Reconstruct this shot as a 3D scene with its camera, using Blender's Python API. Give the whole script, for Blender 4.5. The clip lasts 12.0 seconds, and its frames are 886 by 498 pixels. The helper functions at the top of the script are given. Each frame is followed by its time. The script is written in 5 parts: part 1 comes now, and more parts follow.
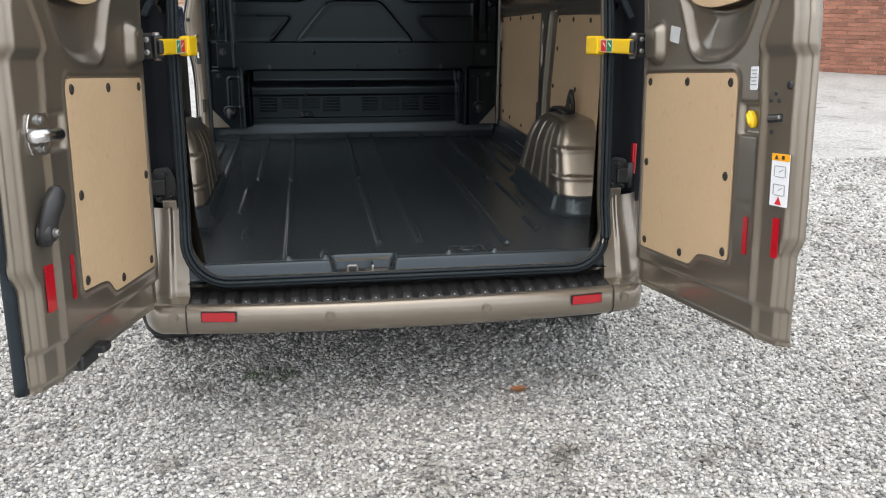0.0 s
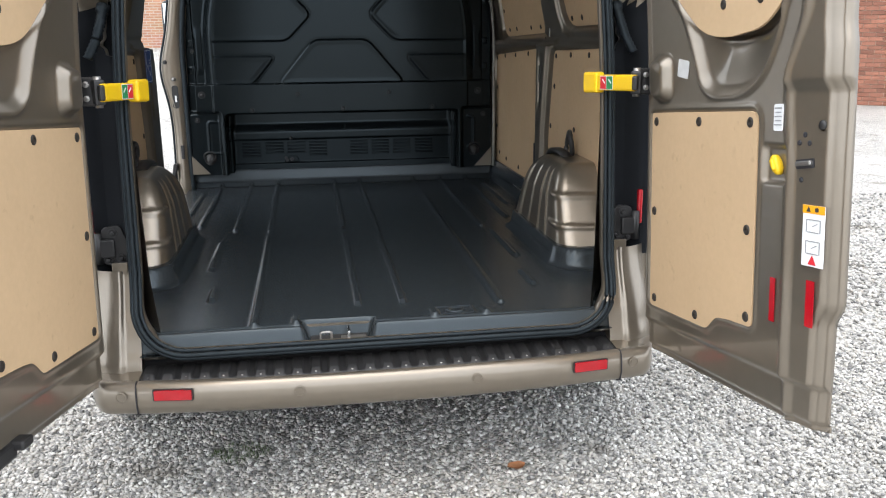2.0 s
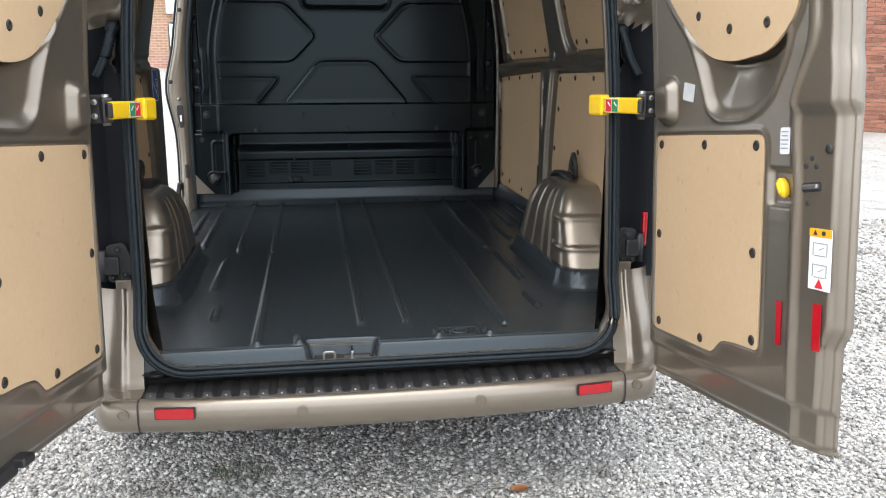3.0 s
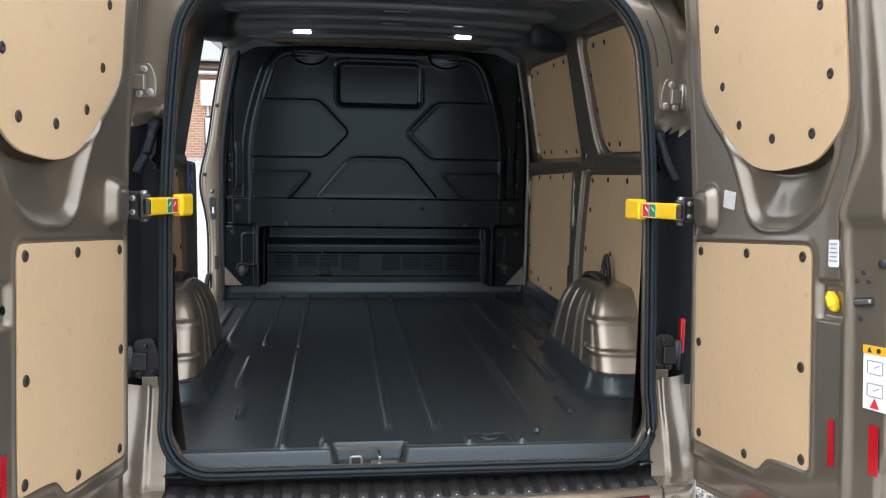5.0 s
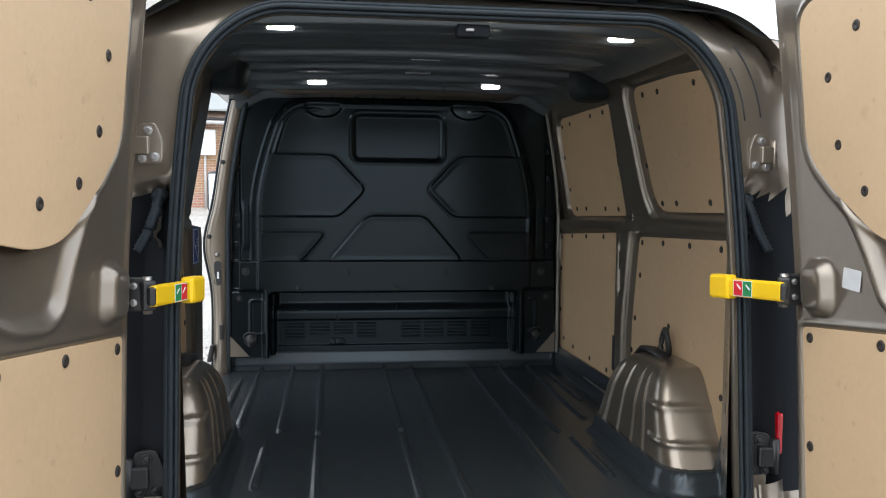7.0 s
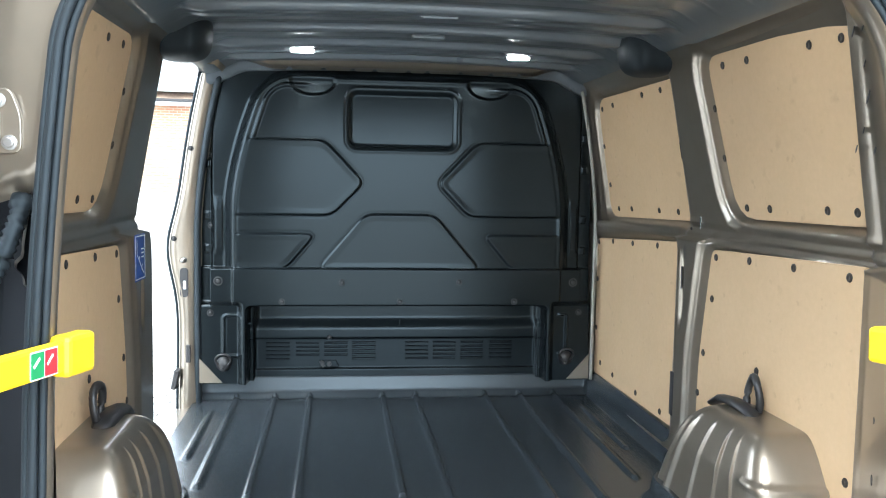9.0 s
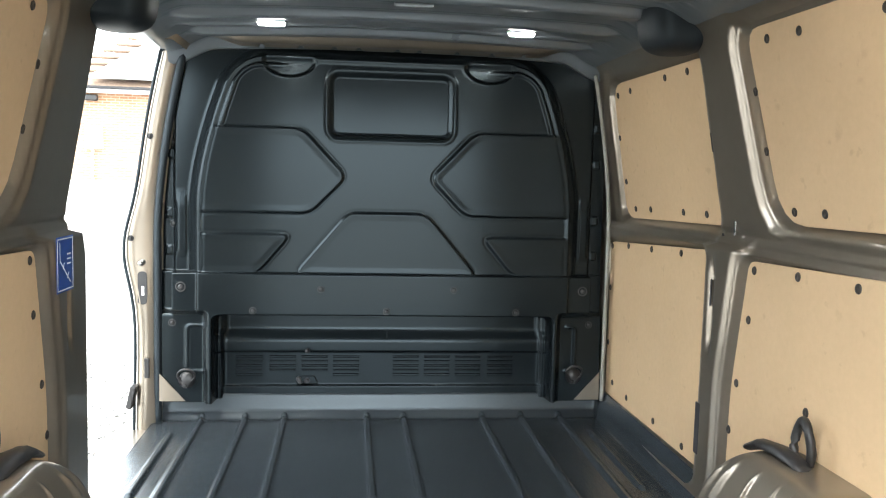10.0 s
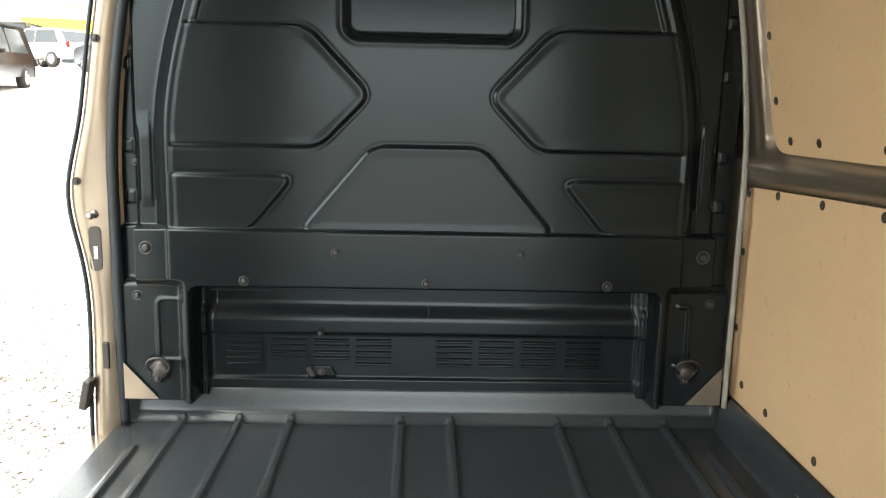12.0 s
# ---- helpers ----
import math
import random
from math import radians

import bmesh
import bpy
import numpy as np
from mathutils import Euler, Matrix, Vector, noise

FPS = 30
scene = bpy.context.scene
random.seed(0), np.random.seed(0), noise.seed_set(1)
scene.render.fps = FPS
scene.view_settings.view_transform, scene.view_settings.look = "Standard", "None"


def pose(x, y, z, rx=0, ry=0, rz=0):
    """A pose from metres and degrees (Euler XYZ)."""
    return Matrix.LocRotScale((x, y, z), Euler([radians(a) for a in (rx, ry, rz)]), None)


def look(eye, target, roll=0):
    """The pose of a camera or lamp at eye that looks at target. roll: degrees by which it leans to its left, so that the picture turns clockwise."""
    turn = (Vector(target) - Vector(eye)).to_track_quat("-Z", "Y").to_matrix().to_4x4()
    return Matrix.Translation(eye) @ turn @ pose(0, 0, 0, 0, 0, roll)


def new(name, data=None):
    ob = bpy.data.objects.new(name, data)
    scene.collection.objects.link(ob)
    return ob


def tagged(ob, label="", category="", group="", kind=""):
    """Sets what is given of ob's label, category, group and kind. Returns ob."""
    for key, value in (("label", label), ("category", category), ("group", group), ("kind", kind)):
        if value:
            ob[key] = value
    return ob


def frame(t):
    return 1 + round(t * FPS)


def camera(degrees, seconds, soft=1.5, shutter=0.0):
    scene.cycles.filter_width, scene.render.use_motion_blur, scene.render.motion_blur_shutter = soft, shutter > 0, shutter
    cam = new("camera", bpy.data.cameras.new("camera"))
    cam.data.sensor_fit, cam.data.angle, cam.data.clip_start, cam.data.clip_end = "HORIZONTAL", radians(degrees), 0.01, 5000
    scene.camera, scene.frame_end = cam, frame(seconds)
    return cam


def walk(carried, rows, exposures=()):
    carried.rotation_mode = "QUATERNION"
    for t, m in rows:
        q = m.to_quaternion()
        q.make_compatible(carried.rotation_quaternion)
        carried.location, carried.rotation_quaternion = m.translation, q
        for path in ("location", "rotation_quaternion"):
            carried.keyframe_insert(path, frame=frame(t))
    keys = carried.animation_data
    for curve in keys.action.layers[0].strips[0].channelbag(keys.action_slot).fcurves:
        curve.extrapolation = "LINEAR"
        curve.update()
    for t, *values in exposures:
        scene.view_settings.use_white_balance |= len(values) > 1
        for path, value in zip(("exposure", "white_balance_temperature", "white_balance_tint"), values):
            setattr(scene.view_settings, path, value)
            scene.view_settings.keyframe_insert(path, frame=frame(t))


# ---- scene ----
cam = camera(55.2, 12.0, 1.1)
PATH = [
    (0, (-0.31, -2.38, 1.412), (-0.001, -0.492, 0.83), 0.5),
    (0.5, (-0.256, -2.263, 1.414), (0.053, -0.372, 0.843), 0.5),
    (1, (-0.196, -2.164, 1.396), (0.107, -0.261, 0.862), 0.5),
    (1.5, (-0.179, -2.106, 1.392), (0.118, -0.198, 0.871), -0.1),
    (2, (-0.194, -2.078, 1.397), (0.104, -0.164, 0.898), -0.5),
    (2.5, (-0.198, -2.078, 1.392), (0.098, -0.156, 0.928), -0.4),
    (2.7, (-0.202, -2.077, 1.391), (0.097, -0.154, 0.93), -0.2),
    (4.5, (-0.217, -2.07, 1.406), (0.051, -0.106, 1.135), 1.0),
    (5, (-0.236, -2.026, 1.415), (0.017, -0.056, 1.178), 1.1),
    (5.5, (-0.274, -1.91, 1.438), (-0.024, 0.06, 1.203), 1.2),
    (6, (-0.33, -1.803, 1.462), (-0.077, 0.173, 1.288), 1.0),
    (6.5, (-0.364, -1.728, 1.472), (-0.099, 0.25, 1.344), 0.5),
    (8.3, (-0.23, -1.139, 1.479), (0.019, 0.84, 1.327), 0.6),
    (8.5, (-0.243, -1.043, 1.486), (0.003, 0.935, 1.332), 0.6),
    (9, (-0.27, -0.874, 1.512), (-0.022, 1.104, 1.347), 1.0),
    (9.5, (-0.217, -0.675, 1.52), (0.023, 1.304, 1.352), 1.3),
    (10, (-0.15, -0.461, 1.516), (0.073, 1.518, 1.336), 1.5),
    (10.5, (-0.151, -0.22, 1.504), (0.029, 1.762, 1.305), 1.5),
    (11, (-0.12, 0.003, 1.527), (-0.015, 1.984, 1.27), 1.1),
    (11.5, (-0.053, 0.26, 1.513), (0.033, 2.238, 1.229), 1.3),
    (12, (-0.023, 0.464, 1.518), (0.034, 2.427, 1.14), 1.3),
]
EXPOSURES = [(0.0, 0.0, 6450, 9), (1.5, 0.25, 6400, 9), (2.7, 0.43, 6350, 9), (4.5, 0.40, 6300, 9), (5.5, 0.32, 6300, 9), (6.0, 0.27, 6300, 9), (6.7, 0.02, 6300, 9), (8.3, 2.12, 5800, 3), (9.5, 2.12, 6100, 4), (10.5, 2.27, 6850, 6), (11.0, 2.16, 7200, 7), (12.0, 2.0, 7500, 8)]
walk(cam, [(t, look(eye, target, roll)) for t, eye, target, roll in PATH], EXPOSURES)

# ---------------------------------------------------------------- world and light
world = bpy.data.worlds.new("sky")
scene.world = world
world.use_nodes = True
wn = world.node_tree.nodes
sky = wn.new("ShaderNodeTexSky")
sky.sky_type = "NISHITA"
sky.sun_disc = False
sky.sun_elevation, sky.sun_rotation = radians(66), radians(200)
sky.air_density, sky.dust_density, sky.ozone_density = 1.0, 6.0, 1.0
veil = wn.new("ShaderNodeMix")
veil.data_type = "RGBA"
veil.inputs[0].default_value = 0.75
veil.inputs[7].default_value = (9.0, 9.3, 9.8, 1)
world.node_tree.links.new(sky.outputs[0], veil.inputs[6])
world.node_tree.links.new(veil.outputs[2], wn["Background"].inputs[0])
wn["Background"].inputs[1].default_value = 0.25

sun_lamp = bpy.data.lights.new("sun", "SUN")
sun_lamp.energy, sun_lamp.angle, sun_lamp.color = 1.0, radians(80), (1.0, 0.96, 0.9)
sun = new("sun", sun_lamp)
sun.matrix_world = look((-2.0, -2.6, 9.0), (0, 1, 0))


# ---------------------------------------------------------------- materials
def material(name, color, rough=0.5, metal=0.0, spots=(0, 0), grain=(0, 0), bump=(0, 0), coat=0.0, vary=0.0, island=False, emit=0.0, worn=0.0, shine=0.5, sheen=None, marks=0.0):
    """spots, grain: (scale, strength) of slow and fine colour change; bump: (scale, height in mm)."""
    m = bpy.data.materials.new(name)
    m.use_nodes = True
    t = m.node_tree
    b = t.nodes["Principled BSDF"]
    b.inputs["Roughness"].default_value, b.inputs["Metallic"].default_value = rough, metal
    b.inputs["Coat Weight"].default_value, b.inputs["Coat Roughness"].default_value = coat, 0.035
    b.inputs["Specular IOR Level"].default_value = shine
    if sheen:
        b.inputs["Specular Tint"].default_value = (*sheen, 1)
    coord = t.nodes.new("ShaderNodeTexCoord")
    out = None

    def noise_node(scale, detail=4.0):
        n = t.nodes.new("ShaderNodeTexNoise")
        n.inputs["Scale"].default_value, n.inputs["Detail"].default_value = scale, detail
        t.links.new(coord.outputs["Object"], n.inputs["Vector"])
        return n.outputs["Fac"]

    def scaled(value, strength, base):
        n = t.nodes.new("ShaderNodeMapRange")
        n.inputs[1].default_value, n.inputs[2].default_value = 0.25, 0.75
        n.inputs[3].default_value, n.inputs[4].default_value = base - strength, base + strength
        t.links.new(value, n.inputs[0])
        return n.outputs[0]

    def times(a, c):
        n = t.nodes.new("ShaderNodeMath")
        n.operation = "MULTIPLY"
        t.links.new(a, n.inputs[0])
        t.links.new(c, n.inputs[1])
        return n.outputs[0]

    factor = None
    for scale, strength in (spots, grain):
        if strength:
            f = scaled(noise_node(scale), strength, 1.0)
            factor = f if factor is None else times(factor, f)
    if vary:
        if island:
            r = t.nodes.new("ShaderNodeNewGeometry").outputs["Random Per Island"]
        else:
            r = t.nodes.new("ShaderNodeObjectInfo").outputs["Random"]
        n = t.nodes.new("ShaderNodeMapRange")
        n.inputs[3].default_value, n.inputs[4].default_value = 1 - vary, 1 + vary
        t.links.new(r, n.inputs[0])
        factor = n.outputs[0] if factor is None else times(factor, n.outputs[0])
    if marks:                                # sparse smudges and scuffs
        for scale, stretch in ((11.0, 1.0), (26.0, 4.0)):
            mp = t.nodes.new("ShaderNodeMapping")
            mp.inputs["Scale"].default_value = (1, 1, stretch)
            t.links.new(coord.outputs["Object"], mp.inputs[0])
            n = t.nodes.new("ShaderNodeTexNoise")
            n.inputs["Scale"].default_value, n.inputs["Detail"].default_value = scale, 5.0
            t.links.new(mp.outputs[0], n.inputs["Vector"])
            g = t.nodes.new("ShaderNodeMapRange")
            g.inputs[1].default_value, g.inputs[2].default_value = 0.66, 0.74
            g.inputs[3].default_value, g.inputs[4].default_value = 1.0, 1.0 - marks
            t.links.new(n.outputs["Fac"], g.inputs[0])
            factor = g.outputs[0] if factor is None else times(factor, g.outputs[0])
    if factor is None:
        b.inputs["Base Color"].default_value = (*color, 1)
    else:
        mix = t.nodes.new("ShaderNodeVectorMath")
        mix.operation = "SCALE"
        mix.inputs[0].default_value = color
        t.links.new(factor, mix.inputs[3])
        t.links.new(mix.outputs[0], b.inputs["Base Color"])
    if worn:
        t.links.new(scaled(noise_node(7.0, 6.0), worn, rough), b.inputs["Roughness"])
    if bump[1]:
        bn = t.nodes.new("ShaderNodeBump")
        bn.inputs["Distance"].default_value = bump[1] / 1000
        t.links.new(noise_node(bump[0], 3.0), bn.inputs["Height"])
        t.links.new(bn.outputs[0], b.inputs["Normal"])
    if emit:
        b.inputs["Emission Color"].default_value, b.inputs["Emission Strength"].default_value = (*color, 1), emit
    return m


PAINT = material("champagne_paint", (0.240, 0.207, 0.165), 0.29, 0.70, spots=(1.3, 0.05), grain=(30, 0.03), coat=0.6)
PLY = material("birch_ply", (0.53, 0.378, 0.226), 0.62, 0, spots=(2.2, 0.05), grain=(60, 0.03), bump=(160, 0.15), worn=0.08, marks=0.13)
# the roof's champagne paint, darkened to carry the shade inside the van
ROOFMAT = material("shaded_roof_paint", (0.115, 0.130, 0.145), 0.32, 0.25, spots=(2, 0.1), coat=0.5, worn=0.05, sheen=(0.75, 0.92, 1.0))
LINER = material("black_liner", (0.026, 0.0315, 0.0360), 0.25, 0, grain=(300, 0.14), bump=(240, 0.50), sheen=(0.80, 0.93, 1.0))
BULK = material("black_bulkhead_paint", (0.0062, 0.0083, 0.0097), 0.20, 0.0, grain=(300, 0.06), shine=0.28, sheen=(0.74, 0.91, 1.0))
# matt black of the header striker, and of the shade painted into the hinge gap
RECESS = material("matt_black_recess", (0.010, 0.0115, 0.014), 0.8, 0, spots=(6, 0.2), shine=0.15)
RUBBER = material("black_rubber", (0.011, 0.0135, 0.0165), 0.55, 0, shine=0.35, spots=(20, 0.2), sheen=(0.75, 0.92, 1.0), bump=(250, 0.2))
PLASTIC = material("black_plastic", (0.018, 0.018, 0.019), 0.42, 0, spots=(12, 0.15), bump=(500, 0.15), worn=0.06)
DARK = material("dark_underbody", (0.02, 0.02, 0.02), 0.8, 0, spots=(4, 0.4), grain=(40, 0.3), bump=(60, 2))
YELLOW = material("yellow_plastic", (0.80, 0.52, 0.01), 0.38, 0, spots=(14, 0.05), bump=(400, 0.1))
RED = material("red_reflector", (0.40, 0.004, 0.012), 0.22, 0, spots=(60, 0.08), grain=(500, 0.12), coat=0.5)
GREEN = material("green_print", (0.02, 0.22, 0.07), 0.5, 0, spots=(90, 0.06))
REDPRINT = material("red_print", (0.62, 0.02, 0.03), 0.5, 0, spots=(90, 0.06))
WHITE = material("white_sticker", (0.78, 0.79, 0.80), 0.45, 0, spots=(25, 0.04))
CLEARST = material("pale_sticker", (0.55, 0.56, 0.56), 0.4, 0, spots=(40, 0.08))
ORANGE = material("orange_print", (0.85, 0.38, 0.01), 0.5, 0, spots=(90, 0.06))
INK = material("dark_print", (0.03, 0.03, 0.035), 0.5, 0, spots=(90, 0.1))
GREYINK = material("grey_print", (0.30, 0.31, 0.32), 0.5, 0, spots=(90, 0.1))
BLUE = material("blue_sticker", (0.02, 0.07, 0.30), 0.4, 0, spots=(40, 0.08))
CHROME = material("zinc_steel", (0.62, 0.62, 0.62), 0.25, 1.0, spots=(40, 0.08), worn=0.08)
STEEL = material("bare_steel", (0.35, 0.34, 0.33), 0.4, 0.9, spots=(25, 0.2), worn=0.1)
LAMP = material("led_diffuser", (1.0, 0.97, 0.92), 0.5, emit=25.0)
LENS = material("clear_tail_lens", (0.40, 0.36, 0.36), 0.1, 0, spots=(20, 0.05), coat=1.0)
TYRE = material("tyre_rubber", (0.018, 0.018, 0.019), 0.75, 0, spots=(18, 0.3), bump=(120, 0.5))


# ---------------------------------------------------------------- mesh helpers
def mesh(name, verts, faces, mats, smooth=True):
    me = bpy.data.meshes.new(name)
    me.from_pydata([tuple(v) for v in verts], [], faces)
    for m in mats if isinstance(mats, (list, tuple)) else [mats]:
        me.materials.append(m)
    if smooth:
        me.shade_smooth()
    return me


def thing(name, label, category, m=None, group="", kind=""):
    ob = new(name)
    if m is not None:
        ob.matrix_world = m
    return tagged(ob, label, category, group, kind)


def put(name, me, parent=None, label="", m=None):
    """One mesh as a part, placed in world space (parents stand at the origin unless m is used)."""
    ob = new(name, me)
    ob.parent = parent
    if m is not None:
        ob.matrix_basis = m
    if label:
        tagged(ob, label)
    return ob


def part(name, bm, mat, parent=None, label="", m=None, smooth=False):
    me = bpy.data.meshes.new(name)
    bm.normal_update()
    bm.to_mesh(me)
    bm.free()
    for x in mat if isinstance(mat, (list, tuple)) else [mat]:
        me.materials.append(x)
    if smooth:
        me.shade_smooth()
    return put(name, me, parent, label, m)


def grid(f, us, vs, flip=False):
    verts = [f(u, v) for v in vs for u in us]
    n = len(us)
    faces = []
    for j in range(len(vs) - 1):
        for i in range(n - 1):
            q = (j * n + i, j * n + i + 1, j * n + n + i + 1, j * n + n + i)
            faces.append(q[::-1] if flip else q)
    return verts, faces


def span(a, b, n):
    return [a + (b - a) * i / (n - 1) for i in range(n)]


def ease(a, b, x):
    s = min(1.0, max(0.0, (x - a) / (b - a)))
    return s * s * (3 - 2 * s)


def rounded(points, radius, n=5):
    """A polygon (2D) with its corners rounded. radius: one number, or one for each corner."""
    out, k = [], len(points)
    for i, p in enumerate(points):
        r = radius[i] if isinstance(radius, (list, tuple)) else radius
        p = Vector(p)
        a, b = Vector(points[i - 1]) - p, Vector(points[(i + 1) % k]) - p
        r = min(r, a.length * 0.48, b.length * 0.48)
        if r < 1e-5:
            out.append(tuple(p))
            continue
        s, e = p + a.normalized() * r, p + b.normalized() * r
        for j in range(n + 1):
            t = j / n
            q = s * (1 - t) ** 2 + p * 2 * t * (1 - t) + e * t * t
            out.append((q.x, q.y))
    return out


def plate_bm(outline, thick, bevel=0.0, hull=None):
    """A plate: its outline in its own x and y, its front at z = thick."""
    bm = bmesh.new()
    vs = [bm.verts.new((x, y, 0)) for x, y in outline]
    f = bm.faces.new(vs)
    if f.normal.z < 0 or sum(a[0] * b[1] - b[0] * a[1] for a, b in zip(outline, outline[1:] + outline[:1])) < 0:
        f.normal_flip()
    top = bmesh.ops.extrude_face_region(bm, geom=[f])
    up = [g for g in top["geom"] if isinstance(g, bmesh.types.BMVert)]
    bmesh.ops.translate(bm, verts=up, vec=(0, 0, thick))
    if bevel:
        ups = set(up)
        rim = [e for e in bm.edges if e.verts[0] in ups and e.verts[1] in ups and len(e.link_faces) == 2]
        bmesh.ops.bevel(bm, geom=rim, offset=bevel, segments=2, affect="EDGES", profile=0.5)
    bmesh.ops.recalc_face_normals(bm, faces=bm.faces)
    return bm


def box_bm(size, bevel=0.0, segments=2):
    bm = bmesh.new()
    bmesh.ops.create_cube(bm, size=1)
    bmesh.ops.scale(bm, vec=size, verts=bm.verts)
    if bevel:
        bmesh.ops.bevel(bm, geom=list(bm.edges), offset=bevel, segments=segments, affect="EDGES", profile=0.5)
    return bm


def lathe(profile, n=14):
    """Round z: (radius, height) rows, bottom to top; closed where the radius is 0."""
    verts, faces = [], []
    for r, z in profile:
        for i in range(n):
            a = math.tau * i / n
            verts.append((r * math.cos(a), r * math.sin(a), z))
    for j in range(len(profile) - 1):
        for i in range(n):
            k = (i + 1) % n
            faces.append((j * n + i, j * n + k, j * n + n + k, j * n + n + i))
    return verts, faces


def tube(path, radius, n=8, closed=False, flat=1.0):
    """A round bar along points. flat squeezes it along its second axis."""
    verts, faces, k = [], [], len(path)
    pts = [Vector(p) for p in path]
    ref = Vector((0.13, 0.31, 0.94))
    for i, p in enumerate(pts):
        a = pts[(i - 1) % k] if closed or i else p
        b = pts[(i + 1) % k] if closed or i < k - 1 else p
        d = (b - a).normalized()
        s = d.cross(ref)
        if s.length < 0.2:
            s = d.cross(Vector((1, 0, 0)))
        s.normalize()
        w = s.cross(d).normalized()
        r = radius[i] if isinstance(radius, (list, tuple)) else radius
        for j in range(n):
            t = math.tau * j / n
            verts.append(p + s * (r * math.cos(t)) + w * (r * flat * math.sin(t)))
    for i in range(k if closed else k - 1):
        o, q = i * n, ((i + 1) % k) * n
        for j in range(n):
            h = (j + 1) % n
            faces.append((o + j, o + h, q + h, q + j))
    if not closed:
        faces += [tuple(range(n - 1, -1, -1)), tuple((k - 1) * n + j for j in range(n))]
    return verts, faces


def frame_of(o, ex, ey):
    """A pose with its x and y axes along ex and ey, at o."""
    ex = Vector(ex).normalized()
    ez = ex.cross(Vector(ey)).normalized()
    ey = ez.cross(ex)
    m = Matrix((ex, ey, ez)).transposed().to_4x4()
    m.translation = o
    return m


def inside(poly, x, y):
    """Signed distance to a polygon, positive inside."""
    d, c, k = 1e9, False, len(poly)
    for i in range(k):
        ax, ay = poly[i - 1]
        bx, by = poly[i]
        ex, ey, wx, wy = bx - ax, by - ay, x - ax, y - ay
        t = min(1.0, max(0.0, (wx * ex + wy * ey) / (ex * ex + ey * ey)))
        d = min(d, (wx - ex * t) ** 2 + (wy - ey * t) ** 2)
        if (ay > y) != (by > y) and x < (bx - ax) * (y - ay) / (by - ay) + ax:
            c = not c
    return math.sqrt(d) if c else -math.sqrt(d)


def boxdist(x, y, x0, x1, y0, y1, r):
    """Signed distance to a rounded rectangle, positive inside."""
    qx, qy = abs(x - (x0 + x1) / 2) - (x1 - x0) / 2 + r, abs(y - (y0 + y1) / 2) - (y1 - y0) / 2 + r
    return r - math.hypot(max(qx, 0), max(qy, 0)) - min(max(qx, qy), 0.0)


FASTENER = mesh("fastener", *lathe([(0.0115, 0), (0.0113, 0.0012), (0.0098, 0.0028), (0.0050, 0.0034), (0.0042, 0.0024), (0, 0.0024)], 14), material("dark_brown_fastener", (0.024, 0.019, 0.015), 0.6, 0, spots=(90, 0.2)))
SCREW = mesh("screw", *lathe([(0.011, 0), (0.011, 0.003), (0.0075, 0.004), (0.0075, 0.009), (0.006, 0.0105), (0, 0.0105)], 12), STEEL, False)
BLACK_SCREW = mesh("black_screw", *lathe([(0.019, 0), (0.018, 0.004), (0.015, 0.0045), (0.013, 0.001), (0.010, 0.002), (0.009, 0.010), (0.006, 0.0115), (0, 0.0105)], 16), PLASTIC)

# ---------------------------------------------------------------- the van: plan
FLOOR, ROOF = 0.55, 1.995
WALL_LOW = 0.893
LEAN_BACK = 0.094          # the rear plane leans forward, metres per metre


def rear_y(z):
    return 0.285 + LEAN_BACK * (z - 0.48) + 0.055 * ease(0.50, 0.74, z)


def wall_x(z):
    """Half width to the ply panels."""
    if z < 1.33:
        return WALL_LOW
    return 0.928 - 0.18 * max(0.0, z - 1.40)


def opening(s, off=0.0, dy=0.0):
    """A point of the rear opening's edge, s from 0 to 1 round it, moved outwards by off and forwards by dy."""
    hw, z0, z1 = 0.703 + off, 0.508 - off, 1.916 + off
    r0, r1 = 0.135 + off, 0.225 + off
    r0, r1 = max(r0, 0.03), max(r1, 0.03)
    segs = [(2 * (hw - r0), "b"), (r0 * 1.571, "br"), (z1 - z0 - r0 - r1, "r"), (r1 * 1.571, "tr"), (2 * (hw - r1), "t"), (r1 * 1.571, "tl"), (z1 - z0 - r0 - r1, "l"), (r0 * 1.571, "bl")]
    d = (s % 1.0) * sum(a for a, _ in segs)
    for length, k in segs:
        if d <= length:
            break
        d -= length
    q = d / length
    a = q * math.pi / 2
    if k == "b":
        x, z = -hw + r0 + d, z0
    elif k == "br":
        x, z = hw - r0 + r0 * math.sin(a), z0 + r0 - r0 * math.cos(a)
    elif k == "r":
        x, z = hw, z0 + r0 + d
    elif k == "tr":
        x, z = hw - r1 + r1 * math.cos(a), z1 - r1 + r1 * math.sin(a)
    elif k == "t":
        x, z = hw - r1 - d, z1
    elif k == "tl":
        x, z = -hw + r1 - r1 * math.sin(a), z1 - r1 + r1 * math.cos(a)
    elif k == "l":
        x, z = -hw, z1 - r1 - d
    else:
        x, z = -hw + r0 - r0 * math.cos(a), z0 + r0 - r0 * math.sin(a)
    x *= 1 - 0.085 * max(0.0, (z - 1.15) / 0.8) ** 1.8
    return (x, rear_y(z) + dy, z)


van = thing("van", "champagne metallic panel van with open rear doors and empty load space", "van")

